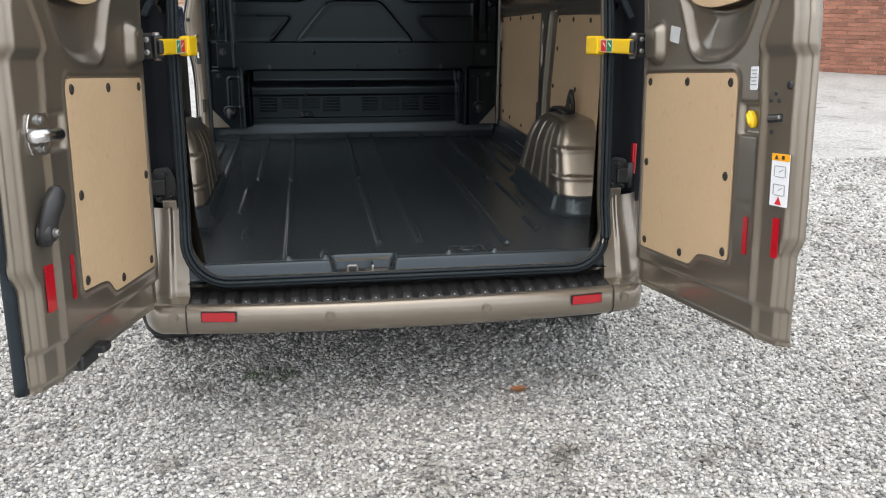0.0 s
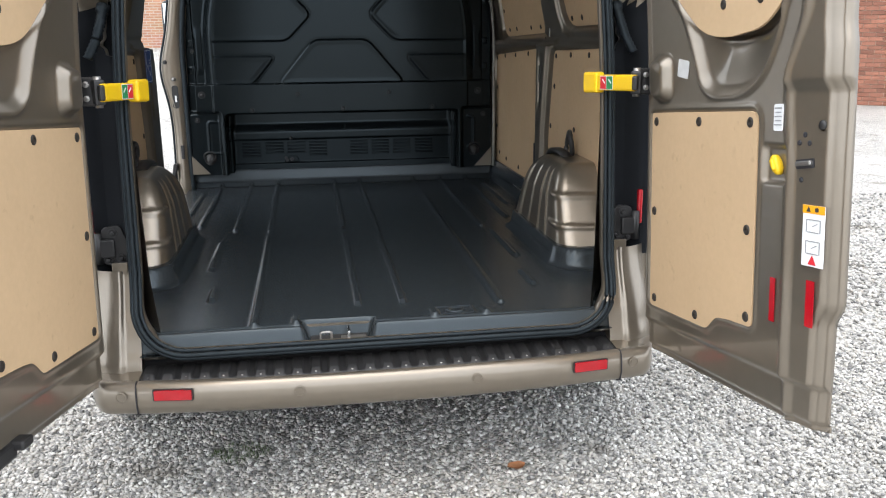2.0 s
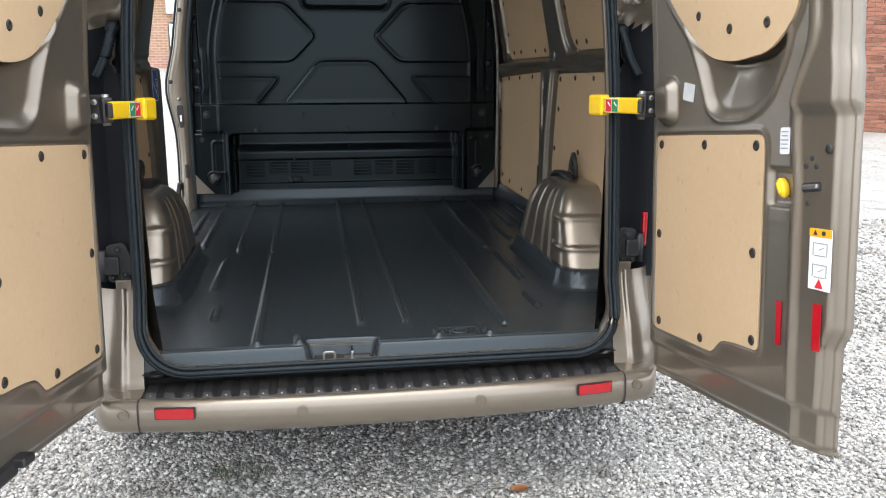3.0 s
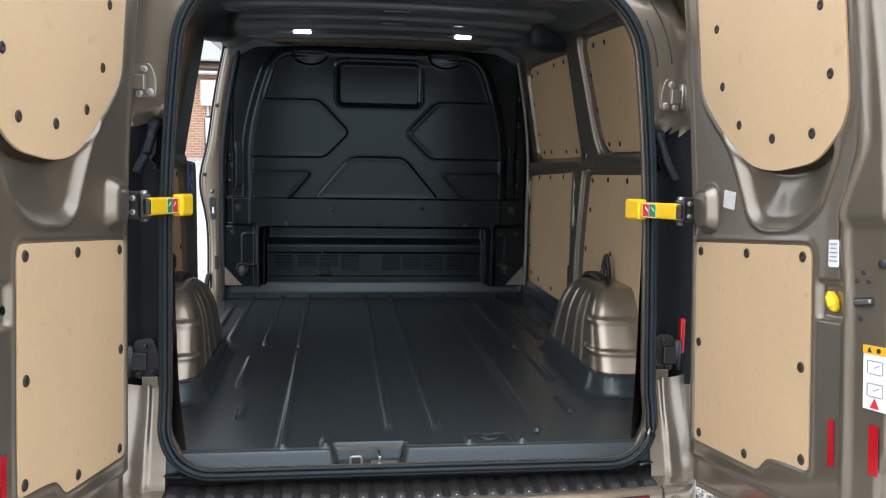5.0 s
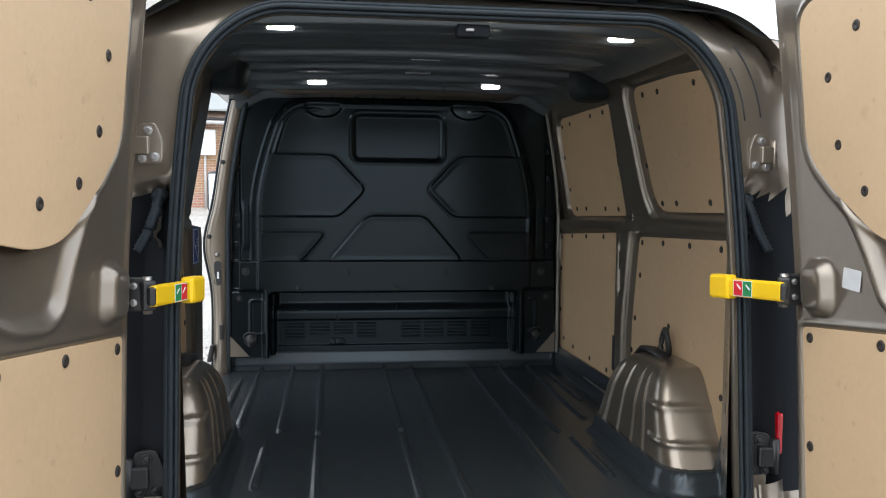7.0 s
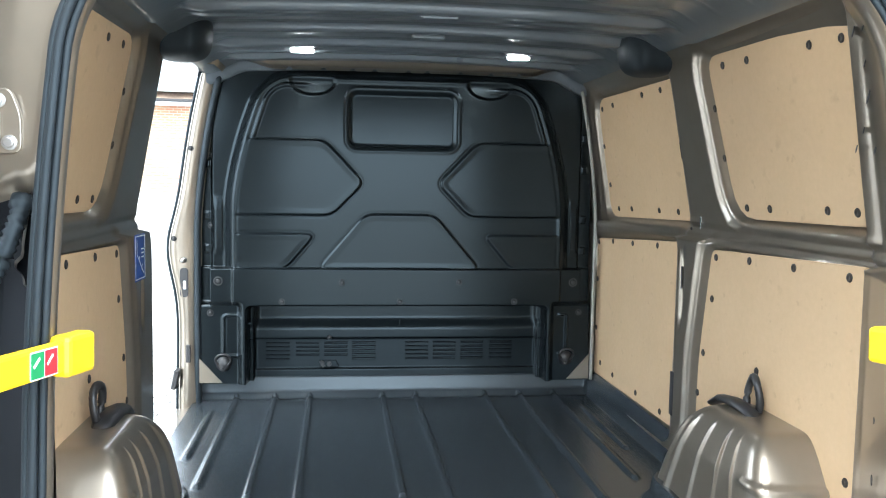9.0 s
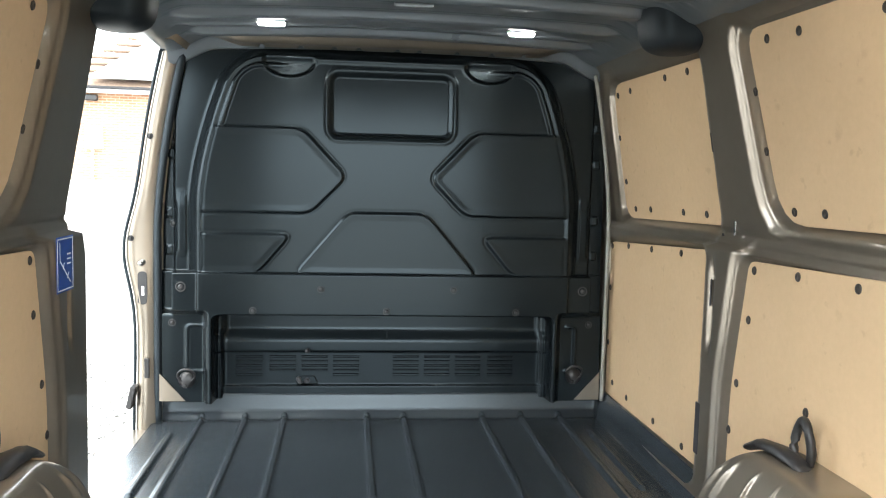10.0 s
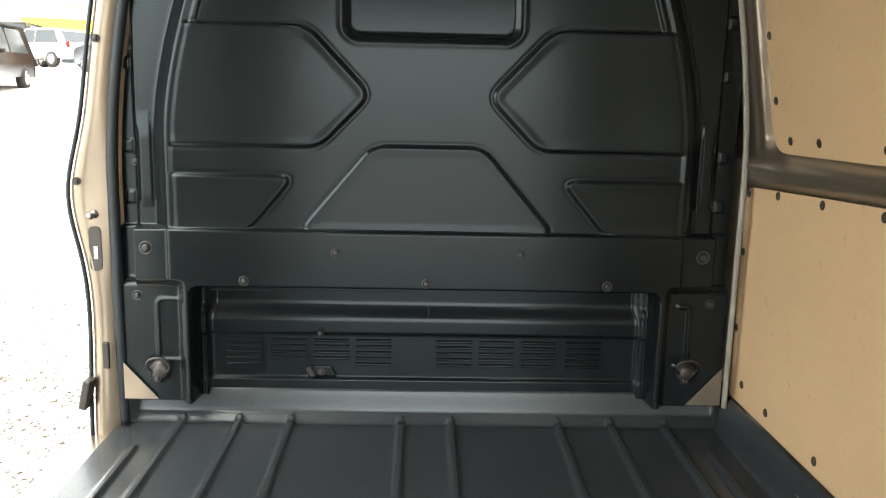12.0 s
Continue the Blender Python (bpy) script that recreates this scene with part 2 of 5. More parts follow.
# rear frame: jamb, flange, gutter and the pillars outside the seal
RING = span(0, 1, 241)
PROFILE = [(0.200, 0.36), (0.150, 0.240), (0.090, 0.135), (-0.004, 0.064), (-0.010, 0.045), (-0.012, 0.012), (0.0, 0.0), (0.012, 0.0), (0.020, 0.02), (0.035, 0.075), (0.06, 0.095), (0.10, 0.09), (0.12, 0.06), (0.165, 0.055), (0.285, 0.075)]


def ring_point(s, k):
    off, dy = PROFILE[k]
    x, y, z = opening(s, off, dy)
    if k >= 8 and z > 1.46:                  # over the hinges the gutter is shallow
        t = ease(1.46, 1.52, z)
        y -= t * (dy - (0.010 + (0.12 + 0.55 * ease(1.84, 1.95, z)) * (off - 0.02)))
    if z > 1.962 and k >= 8:                 # the roof edge closes just over the seal
        y += 0.8 * (z - 1.962)
        z = 1.962 + 0.22 * (z - 1.962)
    if k < 5:                                # the header runs up to the roof, the sill below the liner
        z = min(z, 1.975)
        if z < 0.56:
            z = max(min(z, 0.500), 0.47)
    if k >= 9 and z < 0.70:                  # nothing hangs below the sill
        z = max(z, 0.44)
    return (x, y, z)


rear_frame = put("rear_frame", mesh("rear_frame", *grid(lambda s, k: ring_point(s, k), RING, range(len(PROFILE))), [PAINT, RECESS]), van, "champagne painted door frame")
for f in rear_frame.data.polygons:                # shade of the hinge gap below the belt line, put in as black faces
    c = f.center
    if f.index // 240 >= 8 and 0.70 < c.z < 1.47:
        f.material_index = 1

# rubber seal of the rear opening: three lips
seal = put("rear_seal", mesh("rear_seal", *tube([Vector(opening(s, 0.003, -0.011)) for s in RING[:-1]], 0.0072, 8, True), RUBBER), van, "black rubber door seal")
for off, dy, r in ((-0.008, -0.003, 0.0065), (0.0135, -0.006, 0.0065)):
    put("seal_lip", mesh("seal_lip", *tube([Vector(opening(s, off, dy)) for s in RING[:-1]], r, 6, True), RUBBER), seal)

# seams of the gutter beside the opening
for sx in (-1, 1):
    for off in (0.050, 0.100):
        pts = []
        for s in span(0.30, 0.46, 40) if sx > 0 else span(0.54, 0.70, 40):
            x, y, z = opening(s, off, 0)
            k = ease(1.46, 1.52, z)
            if 1.66 < z < 1.93 and x * sx > 0:
                pts.append((x, y + (0.010 + (0.12 + 0.55 * ease(1.84, 1.95, z)) * (off - 0.02)) * k + (1 - k) * 0.085 - 0.001, z))
        if len(pts) > 3:
            put("gutter_seam", mesh("gutter_seam", *tube(pts, 0.0022, 5), INK), rear_frame)

# punched holes in the inner door pillars
HOLE = mesh("hole", *lathe([(0.0095, 0), (0.0095, 0.001), (0.006, 0.0012), (0, 0.0005)], 12), INK)
# ---------------------------------------------------------------- side walls
PANELS = {   # outlines in (y, z): front low, rear low, front high, rear high
    "lf": ([(2.79, 0.655), (1.89, 0.665), (1.885, 1.312), (2.79, 1.262)], [0.02, 0.02, 0.03, 0.04]),
    "lr": ([(1.70, 0.60), (0.845, 0.60), (0.848, 1.334), (1.628, 1.308), (1.695, 0.95)], [0.02, 0.01, 0.012, 0.03, 0.08]),
    "uf": ([(2.735, 1.362), (1.87, 1.385), (1.89, 1.862), (2.70, 1.862)], [0.08, 0.03, 0.03, 0.08]),
    "ur": ([(1.535, 1.410), (0.90, 1.420), (0.88, 1.885), (1.61, 1.892)], [0.11, 0.01, 0.02, 0.06]),
}
SHAPES = {k: rounded(p, r, 4) for k, (p, r) in PANELS.items()}
BOLTS = {
    "lf": [(2.77, 1.245), (2.58, 1.262), (2.34, 1.272), (2.08, 1.284), (2.775, 1.08), (2.775, 0.86), (2.70, 0.715), (2.53, 0.70), (2.25, 0.695), (2.00, 0.69)],
    "lr": [(1.597, 1.286), (1.385, 1.296), (1.150, 1.301), (0.912, 1.304), (1.613, 1.155), (1.660, 0.976), (1.690, 0.84), (1.315, 0.995), (0.885, 0.835)],
    "uf": [(2.66, 1.82), (2.52, 1.825), (2.18, 1.835), (2.00, 1.835), (2.70, 1.665), (2.69, 1.50), (2.62, 1.40), (2.46, 1.405), (2.16, 1.41), (1.98, 1.412)],
    "ur": [(1.510, 1.856), (1.365, 1.852), (1.055, 1.846), (0.925, 1.842), (1.595, 1.739), (1.572, 1.590), (1.467, 1.444), (1.335, 1.446), (1.055, 1.452), (0.935, 1.452)],
}


def wall_depth(y, z, left):
    """How far the pressed wall stands inside the plane of the ply (negative: behind it)."""
    d = max(inside(SHAPES[k], y, z) for k in ("lr", "ur") + (() if left else ("lf", "uf")))
    h = -0.006 + 0.030 * ease(0.002, -0.03, d)                  # struts proud of the ply pockets
    h += 0.010 * ease(-0.035, -0.06, d)
    h *= ease(0.80, 0.845, y)                                   # the rear pillar lies flush with the ply
    h -= 0.012 * math.exp(-((y - 1.79) / 0.012) ** 2) * ease(1.0, 1.1, z) * ease(1.32, 1.25, z)
    h -= 0.014 * math.exp(-((z - 1.368) / 0.010) ** 2) * ease(1.95, 1.85, y)
    return h


def rear_pillar(y, z):
    """How far the rear pillar's plate slants in towards the door opening, with its folds."""
    d = 0.440 * max(0.0, 0.868 - y) + 0.006 * ease(0.872, 0.864, y)
    d += 0.008 * ease(0.525, 0.515, y)                          # flange beside the seal
    return d


def side_wall(sign):
    left = sign < 0
    ys = span(0.47, 0.55, 17) + span(0.56, 0.84, 12) + span(0.852, 0.880, 8) + span(0.885, 1.96 if left else 2.86, 125 if left else 225)
    zs = span(0.50, 1.99, 170)

    def f(y, z):
        if y < 0.56:                                             # the pillar ends at the flange of the seal
            y0 = rear_y(z) + 0.046
            y = y0 + (y - 0.47) / 0.09 * (0.56 - y0)
        x = wall_x(z) - wall_depth(y, z, left)
        if z > 1.90:
            x -= 0.06 * ease(1.895, 1.99, z)
        if left:
            edge = 1.90 + 0.045 * ease(1.40, 1.25, z)            # the door post swells below the belt line
            x += 0.06 * ease(edge - 0.02, edge + 0.06, y)
        x -= rear_pillar(y, z)
        return (sign * x, y, z)

    w = put("side_wall", mesh("side_wall", *grid(f, ys, zs, flip=left), PAINT), van, "champagne painted pressed steel side wall")
    for k in ("lr", "ur") if left else ("lf", "uf", "lr", "ur"):
        tilt = 0.18 if k[0] == "u" else 0.0
        o = (sign * (wall_x(1.4) if tilt else WALL_LOW), 0, 1.4 if tilt else 0)
        ez = (-0.18 * sign, 0, 1) if tilt else (0, 0, 1)
        if left:
            m = frame_of(o, (0, 1, 0), ez)
            shape = [(y, z - o[2]) for y, z in SHAPES[k]]
        else:
            m = frame_of(o, (0, -1, 0), ez)
            shape = [(-y, z - o[2]) for y, z in SHAPES[k]][::-1]
        if m.to_3x3().col[2].x * sign > 0:
            m = m @ pose(0, 0, 0, 180, 0, 0)
            shape = [(a, -b) for a, b in shape]
        stretch = math.hypot(1, tilt)
        shape = [(a, b * stretch) for a, b in shape]
        p = part("ply_panel", plate_bm(shape, 0.006, 0.0012), PLY, van, "birch plywood lining panel with black fasteners", m)
        flip_y = -1 if m.to_3x3().col[1].z < 0 else 1
        flip_x = 1 if m.to_3x3().col[0].y > 0 else -1
        for y, z in BOLTS[k]:
            put("fastener", FASTENER, p, "", Matrix.Translation((flip_x * y, flip_y * (z - o[2]) * stretch, 0.006)))
    return w


side_wall(1)
side_wall(-1)
for sx in (-1, 1):
    for y, z, k in ((0.62, 0.66, 0.9), (0.66, 0.735, 0.7), (0.63, 0.870, 1.3), (0.64, 0.933, 0.9), (0.65, 1.050, 0.6), (0.66, 1.20, 0.6), (0.74, 1.385, 1.1), (0.70, 1.385, 0.7), (0.79, 1.587, 0.7), (0.84, 1.592, 0.7), (0.82, 1.63, 0.6), (0.80, 1.70, 1.3), (0.80, 1.767, 0.7), (0.82, 1.835, 1.0), (0.78, 1.84, 0.9)):
        x = wall_x(z) - wall_depth(y, z, sx < 0) - rear_pillar(y, z)
        put("hole", HOLE, van, "", frame_of((sx * (x - 0.005), y, z), (sx * 0.40, 0.916, 0), (-0.15 if z > 1.4 else 0, 0, -sx)) @ Matrix.Diagonal((k, k * 1.3, 1, 1)))

# ---------------------------------------------------------------- wheel arches
def arch_mesh():
    cy, cz, hz, hx = 1.165, 0.50, 0.400, 0.215
    def corner(a, p):
        c, q = abs(math.cos(a)), abs(math.sin(a))
        r = (c ** p + q ** p) ** (-1 / p)
        return math.cos(a) * r, math.sin(a) * r
    def f(a, b):                       # a: round in the (y, z) plane, b: from the wall inwards
        ky, kz = corner(a, 11.0)
        shrink, px = corner(b, 9.0)
        py, pz = ky * shrink, max(0.0, kz) * shrink
        rib = 0.0
        for q in (-0.35, 0.02, 0.38):
            rib += 0.0065 * math.exp(-((py - q) / 0.022) ** 2) * ease(0.80, 0.97, px) * ease(1.0, 0.86, pz)
        for q in (0.74, 0.90):
            rib += 0.011 * math.exp(-((py - q) / 0.030) ** 2) * ease(0.55, 0.90, px) * ease(1.0, 0.80, pz)
        for q in (0.46, 0.72):
            rib += 0.009 * ease(q - 0.040, q - 0.010, pz) * ease(q + 0.020, q + 0.010, pz) * ease(-0.35, -0.75, py)
        if py < 0:
            y = cy + (0.340 + rib) * py * (1 - 0.70 * max(0.0, pz - 0.12)) * (1 + 0.10 * (1 - min(1.0, px)))
        else:
            y = cy + (0.435 + rib) * py * (1 - 0.50 * pz ** 1.5)
        z = cz + (hz + 0.3 * rib) * pz
        x = 0.905 - (hx + rib) * px * (1 - 0.16 * pz - 0.25 * max(0.0, pz - 0.70))
        return (x, y, z)
    return grid(f, [k * math.pi / 240 for k in range(241)], span(0, math.pi / 2, 121))


ARCH = mesh("wheel_arch", *arch_mesh(), PAINT)
put("wheel_arch", ARCH, van, "champagne painted ribbed wheel arch")
AV, AF = arch_mesh()
put("wheel_arch", mesh("wheel_arch", [(-x, y, z) for x, y, z in AV], [q[::-1] for q in AF], PAINT), van, "champagne painted ribbed wheel arch")

# ---------------------------------------------------------------- roof
def roof_inner(x, y):
    a = abs(x)
    z = ROOF + 0.012 - 0.025 * (x / 0.8) ** 2 - 0.055 * ease(0.64, 0.80, a)
    fade = ease(0.72, 0.64, a)
    for c, w in ((0.62, 0.06), (1.04, 0.17), (1.62, 0.12), (1.93, 0.05), (2.30, 0.17), (2.56, 0.05)):
        d = abs(y - c)
        z -= fade * (0.030 * ease(w / 2 + 0.012, w / 2 - 0.004, d) - 0.007 * ease(w / 2 - 0.030, w / 2 - 0.042, d) * (w > 0.1))
        z -= fade * 0.004 * ease(0.006, 0.0, abs(d - w / 2 - 0.035))
    for c in (0.80, 1.30, 1.44, 1.78, 2.08):
        z += fade * 0.006 * math.exp(-((y - c) / 0.012) ** 2)
    z -= 0.05 * ease(0.60, 0.47, y)
    z -= 0.045 * ease(2.735, 2.77, y)
    return (x, y, z)


roof_lining = put("roof_lining", mesh("roof_lining", *grid(roof_inner, span(-0.81, 0.81, 64), span(0.46, 2.90, 480), flip=True), ROOFMAT), van, "steel roof with pressed cross bows, darkened for its shade")


def front_header(u, k):
    """The pressed bow over the bulkhead: its flange hangs down and is notched."""
    x = u * 0.66
    drop = ease(1.0, 0.80, abs(u))
    y, z = ((2.600, 1.985), (2.615, 1.962), (2.655, 1.953), (2.672, 1.958), (2.690, 1.949), (2.708, 1.950), (2.716, 1.985))[k]
    notch = 0.010 * max(ease(0.012, 0.006, abs(x - c)) for c in (-0.47, -0.33, -0.21, -0.12, 0.02, 0.10, 0.24, 0.37, 0.49)) if k in (4, 5) else 0.0
    return (x, y, min(1.99, z + (1 - drop) * 0.030 + notch))


put("front_header", mesh("front_header", *grid(front_header, span(-1, 1, 265), range(7), flip=True), PAINT), van, "champagne pressed header over the bulkhead")

# dark trim covers at the ends of the middle bow, and the small latch boxes on it
def cover_mesh(sx):
    def f(a, b):
        c, q = math.cos(b), math.sin(b)
        px, py = math.copysign(abs(math.cos(a)) ** 0.7, math.cos(a)), math.copysign(abs(math.sin(a)) ** 0.7, math.sin(a))
        pz = math.copysign(abs(q) ** 0.6, q)
        r = abs(c) ** 0.6
        x = 0.762 + (0.098 + 0.01 * pz) * px * r
        return (sx * x, 1.900 + 0.105 * py * r + 0.004 * math.sin(60 * x), 1.945 + 0.080 * pz)
    return grid(f, span(0, math.tau, 41), span(-math.pi / 2, math.pi / 2, 17), flip=sx < 0)


for sx in (-1, 1):
    put("bow_end_cover", mesh("bow_end_cover", *cover_mesh(sx), RUBBER), van, "dark rounded trim cover at the roof side")
for y in (1.62, 1.93):
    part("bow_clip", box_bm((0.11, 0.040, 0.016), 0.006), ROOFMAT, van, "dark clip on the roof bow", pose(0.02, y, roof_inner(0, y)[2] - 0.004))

# outer skin that closes the body
def outer(s, y):
    a = math.pi * s
    c = math.cos(a)
    x = (0.985 if y < 2.5 or (c > 0 and y < 2.9) else 0.905) * math.copysign(abs(c) ** 0.28, c)
    z = 0.42 + (1.665 - 0.105 * ease(1.15, 0.40, y)) * abs(math.sin(a)) ** 0.30
    x *= 1 - 0.11 * max(0.0, (z - 1.2) / 0.85) ** 1.6
    return (x, y + 0.06 * max(0, z - 0.6) if y < 1 else y, z)


body_verts, body_faces = grid(outer, span(0, 1, 81), [0.39, 0.42, 0.9, 1.4, 1.9, 1.97])
v2, f2 = grid(outer, span(0, 1, 81), [2.80, 3.0, 3.5, 4.0, 4.6])
put("rear_body_skin", mesh("rear_body_skin", body_verts, body_faces, PAINT), van)
put("cab_skin", mesh("cab_skin", v2, f2, PAINT), van)
roof_strip = [q for q in grid(outer, span(0.20, 0.74, 41), [1.97, 2.3, 2.499, 2.501, 2.80])]
put("roof_skin", mesh("roof_skin", *roof_strip, PAINT), van)
right_strip = grid(outer, span(0.0, 0.20, 24), [1.97, 2.3, 2.499, 2.501, 2.80])
put("right_body_skin", mesh("right_body_skin", *right_strip, PAINT), van)
bm = box_bm((1.95, 0.02, 1.62))
part("cab_front_panel", bm, PAINT, van, "", pose(0, 4.6, 1.24))
part("underbody", box_bm((1.66, 3.9, 0.12), 0.02), DARK, van, "black underbody", pose(0, 2.45, 0.42))
part("load_floor", box_bm((1.76, 2.46, 0.035)), PAINT, van, "", pose(0, 1.62, 0.520))

# header rail over the sliding door and the rail beneath it
def slide_header(a, y):
    t = math.tau * a
    c, q = math.cos(t), math.sin(t)
    return (-0.845 + 0.060 * math.copysign(abs(c) ** 0.6, c), y, 2.000 + 0.060 * math.copysign(abs(q) ** 0.6, q) - 0.04 * ease(2.1, 1.86, y))


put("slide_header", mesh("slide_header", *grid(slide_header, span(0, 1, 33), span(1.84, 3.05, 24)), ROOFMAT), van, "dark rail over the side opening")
part("slide_sill", box_bm((0.16, 0.92, 0.10), 0.012), PAINT, van, "", pose(-0.90, 2.36, 0.48))

# roof lamps
LEDM = plate_bm(rounded([(-0.042, -0.015), (0.042, -0.015), (0.042, 0.015), (-0.042, 0.015)], 0.014, 5), 0.016, 0.006)
led_me = bpy.data.meshes.new("led")
LEDM.to_mesh(led_me)
led_me.materials.append(LAMP)
LEDM.free()
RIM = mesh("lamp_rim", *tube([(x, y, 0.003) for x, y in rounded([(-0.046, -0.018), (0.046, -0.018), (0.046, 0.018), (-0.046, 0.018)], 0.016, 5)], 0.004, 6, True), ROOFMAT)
for x, y in ((-0.40, 2.30), (0.40, 2.30), (-0.49, 1.035), (0.585, 1.035)):
    z = roof_inner(x, y)[2] + (0.009 if y < 2 else 0.0)
    lamp = put("roof_lamp", led_me, van, "lit white roof lamp", pose(x, y, z, 180, 0, 0))
    put("lamp_rim", RIM, lamp)

# striker in the rear header
bx = part("header_striker", box_bm((0.085, 0.035, 0.032), 0.006), RECESS, van, "black latch striker", pose(0.015, rear_y(1.89) + 0.035, 1.880))
part("striker_bar", box_bm((0.022, 0.010, 0.008), 0.003), STEEL, bx, "zinc bar", pose(-0.01, -0.020, 0))

# ---------------------------------------------------------------- bulkhead
HEX_L = [(-0.80, 1.352), (-0.295, 1.352), (-0.160, 1.49), (-0.325, 1.664), (-0.80, 1.664)]
HEX_R = [(-x, z) for x, z in HEX_L]
TRAP = [(-0.345, 1.122), (-0.150, 1.354), (0.145, 1.354), (0.345, 1.122)]
LOW_L = [(-0.80, 1.122), (-0.488, 1.122), (-0.365, 1.268), (-0.80, 1.268)]
LOW_R = [(-x, z) for x, z in LOW_L]
HEX_LR, HEX_RR, TRAPR, LOW_LR, LOW_RR = (rounded(p, 0.038, 4) for p in (HEX_L, HEX_R, TRAP, LOW_L, LOW_R))

BOUNDS = {id(p): (min(q[0] for q in p) - 0.03, max(q[0] for q in p) + 0.03, min(q[1] for q in p) - 0.03, max(q[1] for q in p) + 0.03) for p in (HEX_LR, HEX_RR, TRAPR, LOW_LR, LOW_RR)}


def field_edge(x, z):
    """Distance to the edge of the middle field, which narrows upwards; positive inside."""
    a = 0.705 - 0.37 * max(0.0, z - 1.38) ** 1.6 - abs(x)
    b, r = 1.925 - z, 0.10
    return r - math.hypot(r - a, r - b) if a < r and b < r else min(a, b)


def bulkhead(x, z):
    y = 2.752
    e = field_edge(x, z)
    # proud pressed fields with crisp steps
    for p in (HEX_LR, HEX_RR, TRAPR, LOW_LR, LOW_RR):
        if not (BOUNDS[id(p)][0] < x < BOUNDS[id(p)][1] and BOUNDS[id(p)][2] < z < BOUNDS[id(p)][3]):
            continue
        d = inside(p, x, z)
        if d > -0.03:
            y -= (0.0065 * ease(-0.006, 0.004, d) - 0.0015 * ease(0.004, 0.03, d)) * ease(0.0, 0.03, e)
            y += 0.0012 * math.exp(-((d + 0.010) / 0.004) ** 2) * ease(0.0, 0.03, e)
    d = boxdist(x, z, -0.232, 0.240, 1.630, 1.880, 0.045)
    y += 0.013 * ease(0.0, 0.024, d) - 0.002 * math.exp(-((d + 0.006) / 0.006) ** 2)
    # upper fields: a step along the curved edge, and a lobe cut into the top
    if z > 1.62 and abs(x) > 0.25:
        y -= 0.006 * ease(0.046, 0.034, e) * ease(0.020, 0.030, e) * ease(1.655, 1.68, z) * ease(0.36, 0.44, abs(x))
        q = math.hypot((abs(x) - 0.375) / 0.100, (z - 1.912) / 0.062)
        y += 0.012 * ease(1.04, 0.80, q) * ease(1.935, 1.915, z)
    # the middle field stands out of the border
    if z > 1.10:
        y += 0.034 * ease(0.006, -0.046, e)
        y -= 0.004 * math.exp(-((e - 0.006) / 0.009) ** 2)
    # folds in the border columns
    if abs(x) > 0.75 and z > 1.12:
        y += 0.014 * ease(0.79, 0.80, abs(x))
        y -= 0.009 * ease(0.02, 0.0, abs(abs(x) - 0.755) - 0.02) * ease(1.17, 1.21, z) * ease(1.44, 1.36, z)
        y -= 0.005 * ease(0.016, 0.008, abs(abs(x) - 0.815)) * ease(0.02, 0.012, abs(abs((z - 1.27) % 0.36 - 0.18) - 0.11))
    # band and recess below
    if z < 1.128:
        t = ease(1.128, 1.118, z)
        flat = 2.735 + 0.011 * ease(0.700, 0.712, abs(x))
        y = y * (1 - t) + flat * t if abs(x) < 0.80 else y * (1 - t) + 2.79 * t
    rec = boxdist(x, z, -0.655, 0.655, 0.40, 0.966, 0.03)
    if z < 0.985:
        side = 2.765
        y = y + (side - y) * ease(0.985, 0.955, z) * ease(0.66, 0.69, abs(x))
        deep = 2.854 - 0.022 * ease(0.902, 0.842, z) + 0.006 * ease(0.812, 0.800, z)
        deep -= 0.030 * ease(0.60, 0.635, abs(x)) * ease(0.85, 0.90, z)
        y = y + (deep - y) * ease(0.0, 0.018, rec)
        for sx in (-1, 1):
            d = boxdist(x * sx, z, 0.675, 0.745, 0.745, 0.920, 0.015)
            y -= 0.006 * math.exp(-(d / 0.006) ** 2) * (1 if sx < 0 else ease(0.70, 0.72, abs(x)))
        if 0.60 < abs(x) < 0.67:
            y -= 0.020 * math.exp(-((abs(x) - 0.632) / 0.010) ** 2) * ease(0.90, 0.87, z)
    if z < 0.71:
        y -= 0.010 * ease(0.676, 0.668, z) * ease(0.66, 0.6, abs(x))
    return (x, y, z)


bulk = put("bulkhead", mesh("bulkhead", *grid(bulkhead, span(-0.848, 0.848, 500), span(0.625, 1.985, 410)), BULK), van, "black pressed steel bulkhead")
part("bulkhead_backing", box_bm((1.68, 0.02, 1.55)), BULK, van, "", pose(0, 2.90, 1.28))
for x, z in ((-0.765, 1.068), (0.765, 1.066), (-0.248, 1.065), (0.256, 1.067), (-0.50, 0.982), (0.0, 0.982), (0.50, 0.982), (-0.80, 0.93), (-0.80, 1.30), (-0.80, 1.60), (0.80, 0.93)):
    y = bulkhead(x, z)[1]
    big = abs(x) > 0.7 and z > 1.0 and z < 1.1
    put("black_screw", BLACK_SCREW, bulk, "", pose(x, y + 0.002, z, 90, 0, 0) @ Matrix.Diagonal((1.05, 1.05, 1, 1) if big else (0.78, 0.78, 0.8, 1)))

